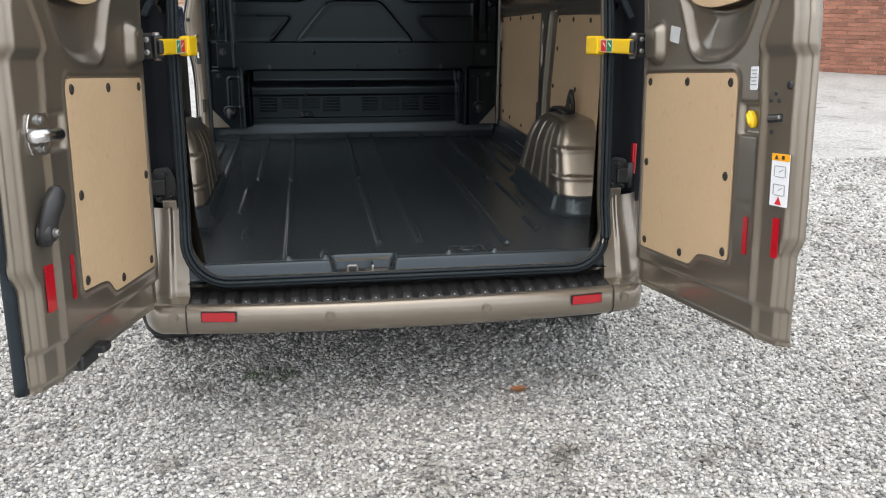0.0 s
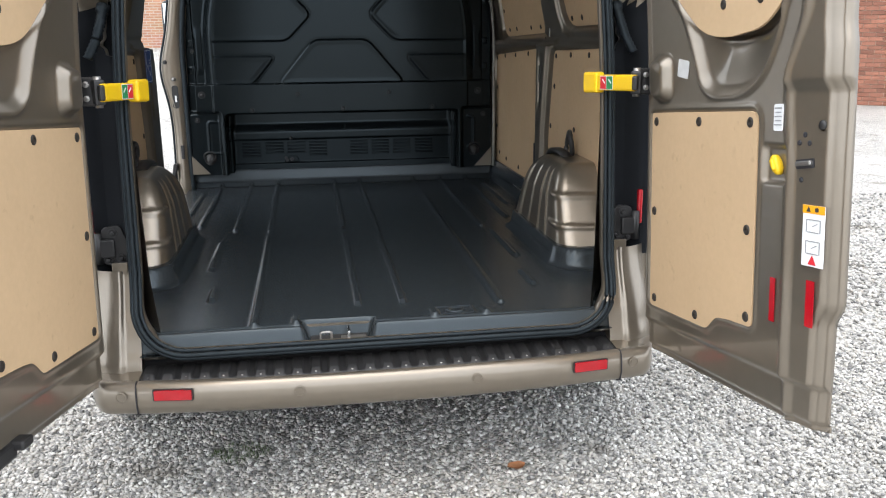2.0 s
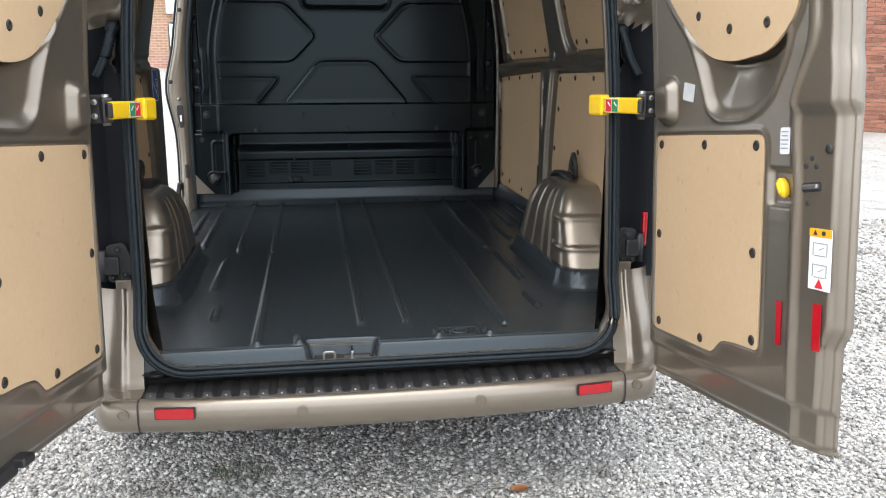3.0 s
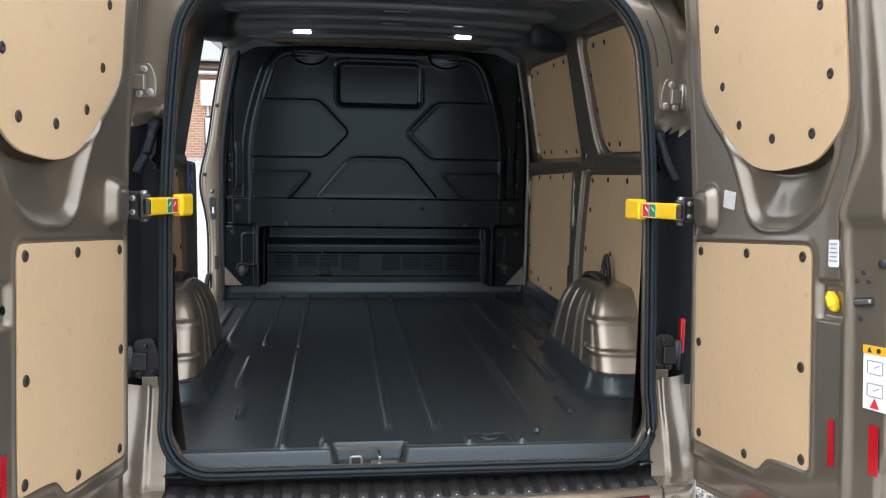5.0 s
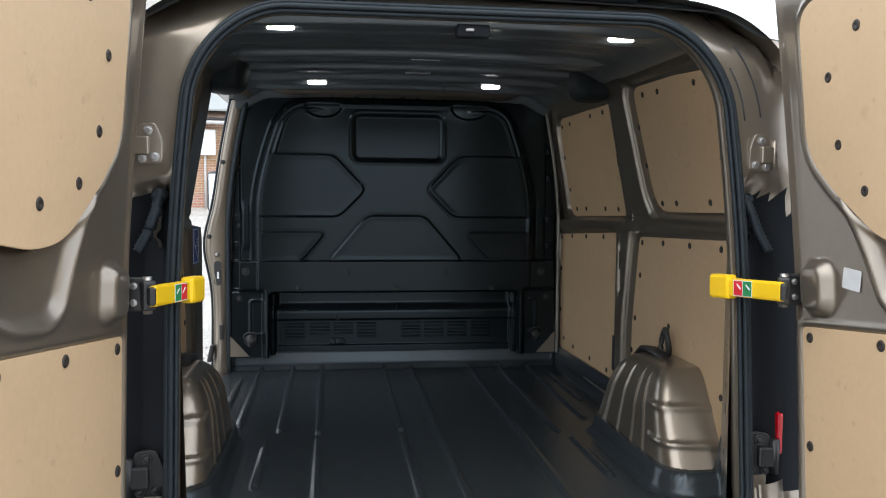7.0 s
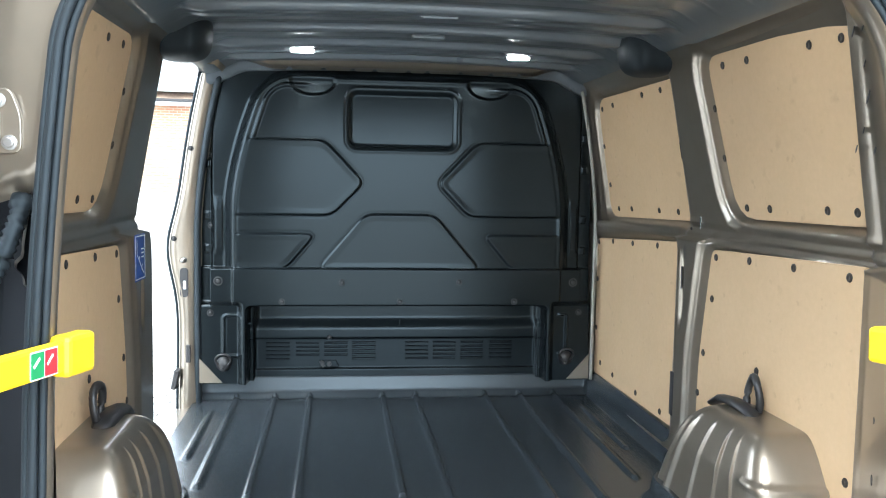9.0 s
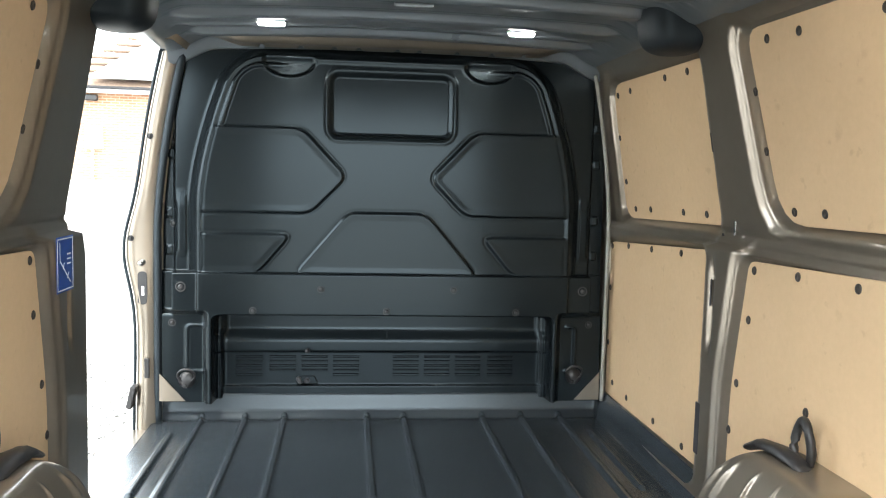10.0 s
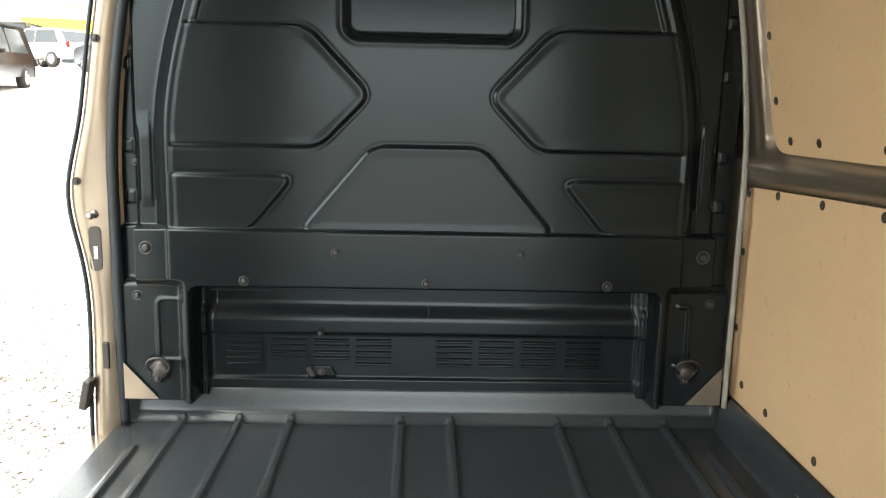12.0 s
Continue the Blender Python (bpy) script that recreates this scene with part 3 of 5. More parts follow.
# louvres of the vents
SLAT = mesh("vent_slat", *grid(lambda a, s: (a * 0.055 * (1 - 0.10 * abs(math.sin(s)) * abs(a) ** 6), -0.011 * math.sin(s), -0.0052 * math.cos(s)), span(-1, 1, 7), span(0, math.pi, 6)), BULK)
for cx in (-0.523, -0.395, -0.272, -0.150, 0.085, 0.208, 0.332, 0.462):
    n = 4 if cx in (-0.395, -0.272) else 5
    part("vent_slot", plate_bm(rounded([(-0.055, -0.006 - 0.0178 * (n - 1)), (0.055, -0.006 - 0.0178 * (n - 1)), (0.055, 0.012), (-0.055, 0.012)], 0.004, 2), 0.001), BULK, bulk, "", pose(cx, bulkhead(cx, 0.76)[1] - 0.001, 0.786, 90, 0, 0))
    for k in range(n):
        z = 0.786 - 0.0178 * k
        put("vent_slat", SLAT, bulk, "", pose(cx, bulkhead(cx, z)[1] + 0.001, z))
part("seam_strip", box_bm((0.003, 0.008, 0.20)), BULK, bulk, "", pose(0.008, 2.840, 0.79))

# pale sealing strips under the band
for x0, x1 in ((-0.59, -0.42), (-0.41, -0.22), (-0.21, -0.02)):
    part("seal_strip", box_bm((x1 - x0, 0.004, 0.005), 0.001), BULK, bulk, "", pose((x0 + x1) / 2, 2.735, 0.957))

# lashing eyes
def lashing_eye(x, z, ring=True):
    y = bulkhead(x, z)[1]
    base = put("lashing_eye", mesh("lashing_eye", *lathe([(0.032, 0), (0.032, 0.004), (0.02, 0.012), (0.012, 0.016), (0, 0.016)], 16), PLASTIC), van, "black lashing eye on the bulkhead", pose(x, y - 0.002, z, 90, 0, 0))
    if ring:
        put("ring", mesh("ring", *tube([(0.032 * math.cos(a), 0.020 + 0.026 * math.sin(a), 0.018 + 0.01 * math.sin(a)) for a in span(0, math.tau, 21)[:-1]], 0.0045, 6, True), PLASTIC), base, "black ring")
    put("screw", BLACK_SCREW, base, "", pose(-0.005, -0.018, 0.012) @ Matrix.Scale(0.6, 4))


lashing_eye(-0.745, 0.712)
lashing_eye(0.745, 0.725)

# hook plate in the middle of the lower recess
hookp = part("hook_plate", plate_bm(rounded([(-0.045, -0.016), (0.045, -0.016), (0.028, 0.016), (-0.028, 0.016)], 0.006, 3), 0.014, 0.004), BULK, van, "black steel hook plate", pose(-0.30, 2.840, 0.695, 90, 0, 0))
put("screw", BLACK_SCREW, hookp, "", pose(0, -0.002, 0.014) @ Matrix.Scale(0.6, 4))
part("lug", box_bm((0.016, 0.03, 0.012), 0.003), PLASTIC, hookp, "black lug", pose(-0.03, 0.0, 0.02, 0, 0, 30))
put("knob", mesh("knob", *lathe([(0.006, 0), (0.006, 0.02), (0.010, 0.026), (0.008, 0.034), (0, 0.036)], 10), PLASTIC), van, "black stud", pose(-0.30, 2.842, 0.812, 90, 0, 0))

# bare triangles at the foot of the bulkhead
for sx in (-1, 1):
    part("foot_gusset", plate_bm([(0, 0), (0.100, 0), (0, 0.112)] if sx < 0 else [(0, 0), (0, 0.112), (-0.100, 0)], 0.004), PAINT, van, "", pose(0.850 * sx, 2.758, 0.632, 90, 0, 0))

# ---------------------------------------------------------------- post of the sliding door
def post_x(z):
    return -0.862 - 0.040 * math.exp(-((z - 1.20) / 0.16) ** 2) + 0.10 * max(0.0, (z - 1.25) / 0.7) ** 1.7


def post_in(z):
    return -0.858 + 0.10 * max(0.0, (z - 1.25) / 0.7) ** 1.7


def post(u, z):
    ys = (2.80, 2.782, 2.772, 2.765, 2.755, 2.762, 2.80)
    xs = (0.02, 0.0, -0.012, 0.024, 0.004, -0.014, -0.026)
    base = post_in(z) if u < 3 else min(post_x(z) - 0.046, post_in(z) - 0.046)
    return (base + xs[u], ys[u] - 0.03 * ease(0.9, 0.5, z), z)


post_ob = put("door_post", mesh("door_post", *grid(post, range(7), span(0.44, 1.93, 60), flip=True), PAINT), van, "champagne painted door post")
put("post_seal", mesh("post_seal", *tube([(post_in(z) + 0.006, 2.766, z) for z in span(0.55, 1.92, 60)], 0.015, 8), RUBBER), post_ob, "black rubber seal")
put("edge_trim", mesh("edge_trim", *tube([(post_x(z) - 0.070, 2.762 - 0.03 * ease(0.9, 0.5, z), z) for z in span(0.45, 1.93, 50)], 0.006, 6), RUBBER), post_ob)
part("latch_plate", plate_bm(rounded([(-0.017, -0.062), (0.017, -0.062), (0.017, 0.062), (-0.017, 0.062)], 0.016, 5), 0.004, 0.001), PLASTIC, post_ob, "dark latch plate", pose(-0.905, 2.760, 1.06, 90, 0, 0))
part("latch_mark", box_bm((0.010, 0.003, 0.034)), WHITE, post_ob, "pale mark", pose(-0.903, 2.755, 1.05))
part("connector", box_bm((0.018, 0.012, 0.075), 0.003), PLASTIC, post_ob, "", pose(-0.888, 2.748, 0.76))
part("roller_stop", box_bm((0.022, 0.05, 0.085), 0.005), PLASTIC, post_ob, "black roller stop", pose(-0.935, 2.72, 0.66, 0, 12, 0))
for z in (1.245, 1.62):
    put("black_screw", BLACK_SCREW, post_ob, "", pose(post_x(z) - 0.045, 2.752, z, 90, 0, 0) @ Matrix.Diagonal((0.6, 0.6, 0.6, 1)))
put("door_stud", mesh("door_stud", *lathe([(0.012, 0), (0.012, 0.006), (0.006, 0.008), (0.006, 0.03), (0.010, 0.034), (0.006, 0.040), (0, 0.040)], 10), STEEL), post_ob, "steel guide stud", pose(-0.905, 2.762, 1.155, 90, 0, 0))

# pale vertical strip at the right edge of the bulkhead
put("bulkhead_seal", mesh("bulkhead_seal", *tube([(0.858 - 0.10 * max(0, (z - 1.3) / 0.7) ** 1.6, 2.742, z) for z in span(0.63, 1.9, 40)], 0.008, 6), material("grey_sealant", (0.25, 0.25, 0.23), 0.6, 0, spots=(20, 0.2))), van, "grey sealant bead")

# slots and a pocket in the middle pillar, catches on the belt rail
for y, z, w, h, m_ in ((1.80, 1.20, 0.010, 0.075, INK), (1.735, 1.385, 0.008, 0.040, CHROME), (1.835, 0.80, 0.030, 0.15, INK), (1.82, 1.36, 0.012, 0.012, INK), (1.84, 1.62, 0.012, 0.055, INK)):
    x = wall_x(z) - wall_depth(y, z, False)
    part("pillar_slot", plate_bm(rounded([(-w / 2, -h / 2), (w / 2, -h / 2), (w / 2, h / 2), (-w / 2, h / 2)], 0.004, 3), 0.0015), m_, van, "", frame_of((x - 0.0005, y, z), (0, -1, 0), (-0.18 if z > 1.4 else 0, 0, 1)))

# wing mirror of the cab beyond the side opening
mir = part("wing_mirror", box_bm((0.17, 0.10, 0.26), 0.035, 3), PLASTIC, van, "black wing mirror", pose(-1.012, 3.80, 1.47))
part("mirror_glass", box_bm((0.14, 0.006, 0.22), 0.002), material("mirror_glass", (0.80, 0.84, 0.86), 0.04, 1.0), mir, "mirror glass", pose(0, -0.05, 0))
part("mirror_arm", box_bm((0.10, 0.06, 0.08), 0.02), PLASTIC, mir, "", pose(0.09, 0.01, -0.10))

# ---------------------------------------------------------------- floor liner (lies loose on the load floor)
RIBS = [  # x, y from, y to
    (-0.695, 1.74, 2.79), (-0.533, 1.64, 2.79), (-0.384, 0.36, 1.52), (-0.384, 1.60, 2.79), (-0.067, 0.52, 1.55), (-0.067, 1.62, 2.79),
    (0.077, 0.52, 2.79), (0.388, 0.46, 2.79), (0.545, 1.55, 2.79), (0.70, 1.72, 2.79),
    (-0.572, 1.02, 1.44), (-0.535, 0.64, 0.76), (0.575, 1.02, 1.44), (0.545, 0.64, 0.80), (-0.262, 0.36, 0.43), (0.16, 0.36, 0.42), (0.32, 0.36, 0.41),
    (-0.775, 2.02, 2.60), (0.775, 2.02, 2.60),
]


def rib_shape(x, y):
    h = 0.0
    for rx, y0, y1 in RIBS:
        if abs(x - rx) < 0.03 and y0 - 0.03 < y < y1 + 0.03:
            d = math.hypot(x - rx, y - min(max(y, y0), y1))
            h = max(h, ease(0.015, 0.006, d))
    return 0.0105 * h


def arch_gap(x, y):
    """Distance to the foot of a wheel arch, positive under it."""
    return boxdist(abs(x), y, 0.680, 1.2, 0.800, 1.610, 0.10)


def liner(x, y):
    z = FLOOR + rib_shape(x, y)
    z += 0.026 * ease(2.780, 2.815, y) + 0.066 * ease(2.810, 2.828, y)                                   # upstand at the bulkhead
    if x > 0 or y < 1.86:
        z += 0.112 * ease(0.848, 0.872, abs(x)) * ease(0.40, 0.46, y)
    a = arch_gap(x, y)
    z += 0.016 * ease(-0.030, -0.004, a) + 0.054 * ease(-0.008, 0.004, a)
    # drop over the sill, with the latch pocket
    pocket = ease(0.115, 0.085, abs(x + 0.135)) * ease(0.400, 0.375, y)
    z += 0.004 * ease(0.372, 0.360, y) * ease(0.345, 0.352, y) * (1 - pocket)
    z -= 0.050 * ease(0.340, 0.314, y) * (1 - pocket)
    z -= 0.058 * pocket
    ring = boxdist(x, y, 0.17, 0.285, 0.375, 0.445, 0.004)
    z += 0.003 * math.exp(-(ring / 0.003) ** 2)
    return (x, y, z)


xs = sorted(set([round(v, 4) for v in span(-0.872, 0.872, 250)] + [round(rx + d, 4) for rx, _, _ in RIBS for d in (-0.011, -0.006, 0, 0.006, 0.011)]))
ys = sorted(set([round(v, 4) for v in span(0.292, 2.76, 230)] + [round(v, 4) for v in span(0.30, 0.46, 50)] + [round(v, 4) for v in span(2.77, 2.845, 26)]))
lv, lf = grid(liner, xs, ys)
keep = [q for q in lf if max(arch_gap(lv[k][0], lv[k][1]) for k in q) < 0.05 and not (max(lv[k][1] for k in q) < 0.42 and max(abs(lv[k][0]) for k in q) > 0.705 + 0.12 * ease(0.38, 0.43, min(lv[k][1] for k in q)))]
floor_liner = thing("floor_liner", "black moulded plastic load floor liner with raised ribs", "floor liner")
put("liner_sheet", mesh("liner_sheet", lv, keep, LINER), floor_liner, "ribbed black plastic sheet")
drain = put("drain_cap", mesh("drain_cap", *lathe([(0.030, 0), (0.030, 0.004), (0.024, 0.006), (0.020, 0.003), (0, 0.003)], 18), LINER), floor_liner, "", pose(0.228, 0.408, FLOOR + 0.001))

# latch in the sill pocket
latch = part("sill_latch", box_bm((0.17, 0.045, 0.022), 0.004), PLASTIC, van, "black latch in the door sill", pose(-0.135, 0.335, 0.503))
put("latch_ring", mesh("latch_ring", *tube([(x, -0.026, z) for x, z in rounded([(-0.020, -0.004), (0.012, -0.004), (0.012, 0.030), (-0.020, 0.030)], 0.006, 3)], 0.004, 6, True), STEEL), latch, "steel striker loop", pose(-0.035, 0, 0.005))
part("latch_pin", box_bm((0.008, 0.05, 0.036), 0.002), CHROME, latch, "zinc pin", pose(0.028, -0.004, 0.018))
part("latch_tab", plate_bm(rounded([(-0.03, -0.014), (0.045, -0.010), (0.045, 0.010), (-0.03, 0.014)], 0.006, 3), 0.004, 0.001), STEEL, latch, "", pose(0.035, -0.02, 0.012))

# straps on top of the wheel arches
for sx in (-1, 1):
    st = put("arch_strap", mesh("arch_strap", *tube([(0.82 * sx, 1.44, 0.875), (0.82 * sx, 1.37, 0.905), (0.825 * sx, 1.30, 0.912), (0.83 * sx, 1.23, 0.905), (0.835 * sx, 1.18, 0.875)], [0.016, 0.026, 0.030, 0.028, 0.020], 8, flat=0.5), PLASTIC), van, "black rubber strap on the wheel arch")
    put("strap_loop", mesh("strap_loop", *tube([(0.850 * sx + 0.004 * math.sin(2 * a), 1.255 + 0.034 * math.cos(a), 0.942 + 0.052 * math.sin(a)) for a in span(0, math.tau, 25)[:-1]], 0.0105, 8, True), PLASTIC), st)

# ---------------------------------------------------------------- rear doors
WIN_PLY = rounded([(0.110, 1.13), (0.20, 1.035), (0.345, 0.918), (0.46, 0.895), (0.63, 0.905), (0.742, 0.985), (0.742, 1.475), (0.120, 1.475)], [0.08, 0.03, 0.06, 0.05, 0.05, 0.07, 0.07, 0.07], 5)
LOW_PLY = rounded([(0.058, 0.158), (0.395, 0.163), (0.44, 0.205), (0.500, 0.213), (0.607, 0.218), (0.607, 0.722), (0.058, 0.722)], [0.015, 0.012, 0.02, 0.02, 0.015, 0.03, 0.012], 4)
DOOR_BOLTS = [(0.087, 0.697), (0.335, 0.698), (0.577, 0.697), (0.576, 0.447), (0.583, 0.239), (0.336, 0.188), (0.089, 0.184), (0.081, 0.440)]
WIN_BOLTS = [(0.32, 1.376), (0.213, 1.289), (0.231, 1.135), (0.308, 1.025), (0.457, 0.975), (0.616, 0.970), (0.688, 1.088), (0.663, 1.238), (0.53, 1.40)]
BOWL = rounded([(0.20, 1.06), (0.285, 0.93), (0.345, 0.79), (0.40, 0.762), (0.53, 0.762), (0.62, 0.80), (0.70, 0.93), (0.70, 1.06)], 0.05, 4)


def door_edge(v):
    """The free edge of a door, which swells in the middle."""
    return 0.864 - 0.026 * ease(0.33, 0.27, v) - 0.006 * ease(0.27, 0.0, v) + 0.008 * ease(0.90, 0.84, v) - 0.03 * ease(0.9, 1.5, v)


def hinge_edge(v):
    return -0.012 - 0.030 * ease(0.3, 0.9, v)


def door_w(u, v):
    w = 0.0
    ridge = 0.735 + 0.05 * ease(0.80, 0.95, v) - 0.012 * ease(0.60, 0.75, v) * ease(0.85, 0.78, v)
    w += 0.009 * max(0.0, 1 - abs(u - ridge) / 0.020)
    w -= 0.10 * max(0.0, u - ridge)
    step = ease(ridge - 0.005, ridge + 0.005, u)
    w += 0.014 * ease(0.95, 0.795, v) * ease(0.758, 0.788, v) * step
    e = door_edge(v)
    w -= 0.010 * ease(e - 0.030, e - 0.022, u) + 0.012 * ease(e - 0.016, e - 0.008, u)
    w -= 0.030 * ease(0.05, 0.0, u) + 0.020 * ease(0.0, -0.04, u)
    w += 0.012 * math.exp(-((u - 0.030) / 0.014) ** 2)
    w -= 0.013 * ease(0.108, 0.088, v - 0.02 * u)
    w -= 0.009 * ease(0.024, 0.014, v)
    d = inside(BOWL, u, v) if 0.7 < v < 1.12 else -1
    w -= 0.036 * (0.45 * ease(-0.006, 0.026, d) + 0.55 * ease(0.0, 0.12, d)) * ease(1.10, 0.90, v)
    w += 0.006 * math.exp(-((d + 0.006) / 0.006) ** 2) * (v < 1.02)
    for p in (LOW_PLY, WIN_PLY):
        if abs(v - 0.44) < 0.34 or v > 0.85:
            q = inside(p, u, v)
            w -= 0.006 * ease(-0.006, 0.002, q)
            w += 0.004 * math.exp(-((q + 0.012) / 0.006) ** 2)
    q = boxdist(u, v, 0.628, 0.725, 0.560, 0.650, 0.01)
    w -= 0.012 * ease(0.0, 0.010, q) * (1 - step)
    w += 0.045 * (max(0.0, v - 0.75) / 0.80) ** 1.5
    q = boxdist(u, v, 0.070, 0.190, 0.745, 0.885, 0.045)
    w += 0.030 * ease(0.0, 0.028, q)
    return w


def door_mesh():
    ts, vs = span(0, 1, 170), span(0, 1.53, 290)
    def f(t, v):
        a, b = hinge_edge(v), door_edge(v)
        u = a + (b - a) * t
        return (u, v + (0.012 + 0.026 * u / 0.8 + 0.03 * ease(0.02, -0.04, u)) * max(0.0, 1 - v / 0.25), door_w(u, v))
    verts, faces = grid(f, ts, vs)
    n, m = len(ts), len(vs)
    loop = list(range(n)) + [j * n + n - 1 for j in range(1, m)] + [(m - 1) * n + i for i in range(n - 2, -1, -1)] + [j * n for j in range(m - 2, 0, -1)]
    k = len(verts)
    for i in loop:
        verts.append((verts[i][0], verts[i][1], -0.095 + 0.045 * ease(0.70, 0.84, verts[i][0])))
    for i in range(len(loop)):
        j = (i + 1) % len(loop)
        faces.append((loop[j], loop[i], k + i, k + j))
    faces.append(tuple(range(k + len(loop) - 1, k - 1, -1)))
    return verts, faces


DV, DF = door_mesh()
RIGHT_DOOR = Matrix(((0.0409, -0.0002, -0.9992, 0.7877), (-0.9945, 0.0963, -0.0408, 0.2564), (0.0962, 0.9954, 0.0037, 0.4376), (0, 0, 0, 1)))
LEFT_DOOR = Matrix(((-0.1276, 0.0005, 0.9918, -0.7767), (-0.9875, 0.0933, -0.1270, 0.2421), (0.0926, 0.9956, 0.0114, 0.4376), (0, 0, 0, 1)))


def square(m, left):
    """A right-handed pose from a door's axes; the left door's first axis is turned round, so that its parts use -u."""
    u, v, w = (Vector((m[0][k], m[1][k], m[2][k])) for k in range(3))
    r = frame_of((m[0][3], m[1][3], m[2][3]), -u if left else u, v)
    return r


def door(m, left):
    s = -1 if left else 1
    place = square(m, left)
    verts = [(s * u, v, w) for u, v, w in DV]
    faces = [q[::-1] for q in DF] if left else DF
    me = mesh("rear_door", verts, faces, PAINT)
    d = put("rear_door", me, van, "open champagne rear door lined with plywood", place)
    def at(u, v, lift=0.0, turn=0.0):
        slope = (door_w(u + 0.02, v) - door_w(u - 0.02, v)) / 0.04
        m = frame_of((s * u, v, door_w(u, v)), (1, 0, s * slope), (0, 1, 0))
        return m @ Matrix.Translation((0, 0, lift)) @ pose(0, 0, 0, 0, 0, turn)
    def sheet(name, shape, w, mat, label, thick=0.006):
        pts = [(s * x, y) for x, y in shape]
        part(name, plate_bm(pts[::-1] if left else pts, thick, 0.0012), mat, d, label, Matrix.Translation((0, 0, w)))
    sheet("lower_ply_panel", LOW_PLY, -0.004, PLY, "birch plywood lower panel")
    bm = plate_bm([(s * x, y) for x, y in (WIN_PLY[::-1] if left else WIN_PLY)], 0.006, 0.0012)
    for q in bm.verts:
        q.co.z += 0.045 * (max(0.0, q.co.y - 0.75) / 0.80) ** 1.5
    part("window_ply_panel", bm, PLY, d, "birch plywood window panel", Matrix.Translation((0, 0, -0.003)))
    for u, v in DOOR_BOLTS:
        put("fastener", FASTENER, d, "", Matrix.Translation((s * u, v, 0.002)) @ Matrix.Diagonal((1.1, 1.1, 1.1, 1)))
    for u, v in WIN_BOLTS:
        put("fastener", FASTENER, d, "", Matrix.Translation((s * u, v, 0.003 + 0.045 * (max(0.0, v - 0.75) / 0.80) ** 1.5)) @ Matrix.Diagonal((1.1, 1.1, 1.1, 1)))
    return d, at, sheet


right_door, at, sheet = door(RIGHT_DOOR, False)


def strip(parent, w, h, mat, name, label, m, thick=0.0012, r=0.004):
    return part(name, plate_bm(rounded([(-w / 2, -h / 2), (w / 2, -h / 2), (w / 2, h / 2), (-w / 2, h / 2)], r, 3), thick), mat, parent, label, m)


# right door: release knob, latch, labels, reflectors
knob = put("release_knob", mesh("release_knob", *lathe([(0.020, 0), (0.026, 0.004), (0.026, 0.016), (0.021, 0.022), (0, 0.023)], 18), YELLOW), right_door, "yellow release knob", at(0.680, 0.605, 0.0, 30) @ Matrix.Diagonal((0.52, 0.92, 0.8, 1)))
part("knob_grip", box_bm((0.010, 0.028, 0.010), 0.004), YELLOW, right_door, "", at(0.680, 0.605, 0.018, 30))
strip(right_door, 0.055, 0.020, INK, "latch_slot", "black latch slot", at(0.782, 0.612, 0.001, 6))
part("latch_hook", box_bm((0.046, 0.010, 0.012), 0.003), STEEL, right_door, "steel latch", at(0.782, 0.613, 0.004, 6))
for u, v in ((0.778, 0.672), (0.762, 0.655), (0.792, 0.655), (0.772, 0.578)):
    put("screw_hole", HOLE, right_door, "", at(u, v, 0.001) @ Matrix.Diagonal((0.6, 0.6, 1, 1)))
put("grommet", mesh("grommet", *lathe([(0.015, 0), (0.015, 0.003), (0.010, 0.005), (0, 0.005)], 14), PLASTIC), right_door, "", at(0.828, 0.692, 0.001) @ Matrix.Diagonal((0.6, 0.7, 1, 1)))
face = at(0.819, 0.464, 0.004)
strip(right_door, 0.064, 0.128, WHITE, "instruction_label", "white door instruction label with orange head", face, r=0.002)
strip(right_door, 0.064, 0.017, ORANGE, "label_head", "orange warning band", face @ pose(0, 0.0555, 0.0013), r=0.001)
for v, w in ((0.021, 0.040), (-0.024, 0.040)):
    for du in (-1, 1):
        strip(right_door, 0.0020, 0.026, GREYINK, "label_line", "", face @ pose(du * w / 2, v, 0.0013), r=0.0)
    strip(right_door, w, 0.0020, GREYINK, "label_line", "", face @ pose(0, v + 0.013, 0.0014), r=0.0)
    strip(right_door, w * 0.8, 0.0020, GREYINK, "label_line", "", face @ pose(0, v - 0.013, 0.0014), r=0.0)
    strip(right_door, w * 0.4, 0.0016, GREYINK, "label_line", "", face @ pose(0.004, v + 0.002, 0.0014, 0, 0, 25), r=0.0)
part("label_triangle", plate_bm([(-0.012, -0.010), (0.012, -0.010), (0, 0.010)], 0.001), REDPRINT, right_door, "red warning triangle", face @ pose(0, -0.050, 0.0013))
part("head_triangle", plate_bm([(-0.006, -0.005), (0.006, -0.005), (0, 0.006)], 0.001), INK, right_door, "", face @ pose(-0.014, 0.0555, 0.0026))
strip(right_door, 0.010, 0.009, INK, "head_mark", "", face @ pose(0.010, 0.0555, 0.0026))
small = strip(right_door, 0.038, 0.058, WHITE, "small_label", "small white printed label", at(0.690, 0.708, 0.002), r=0.006)
for k in range(5):
    strip(right_door, 0.028 - 0.006 * (k % 2), 0.0025, GREYINK, "print_bar", "", at(0.690, 0.728 - 0.009 * k, 0.0035), r=0.0)
strip(right_door, 0.060, 0.046, CLEARST, "pale_label", "pale blank sticker", at(0.247, 0.836, 0.002, -10))
strip(right_door, 0.020, 0.100, RED, "reflector", "red reflective strip", at(0.690, 0.304, 0.002), r=0.001)
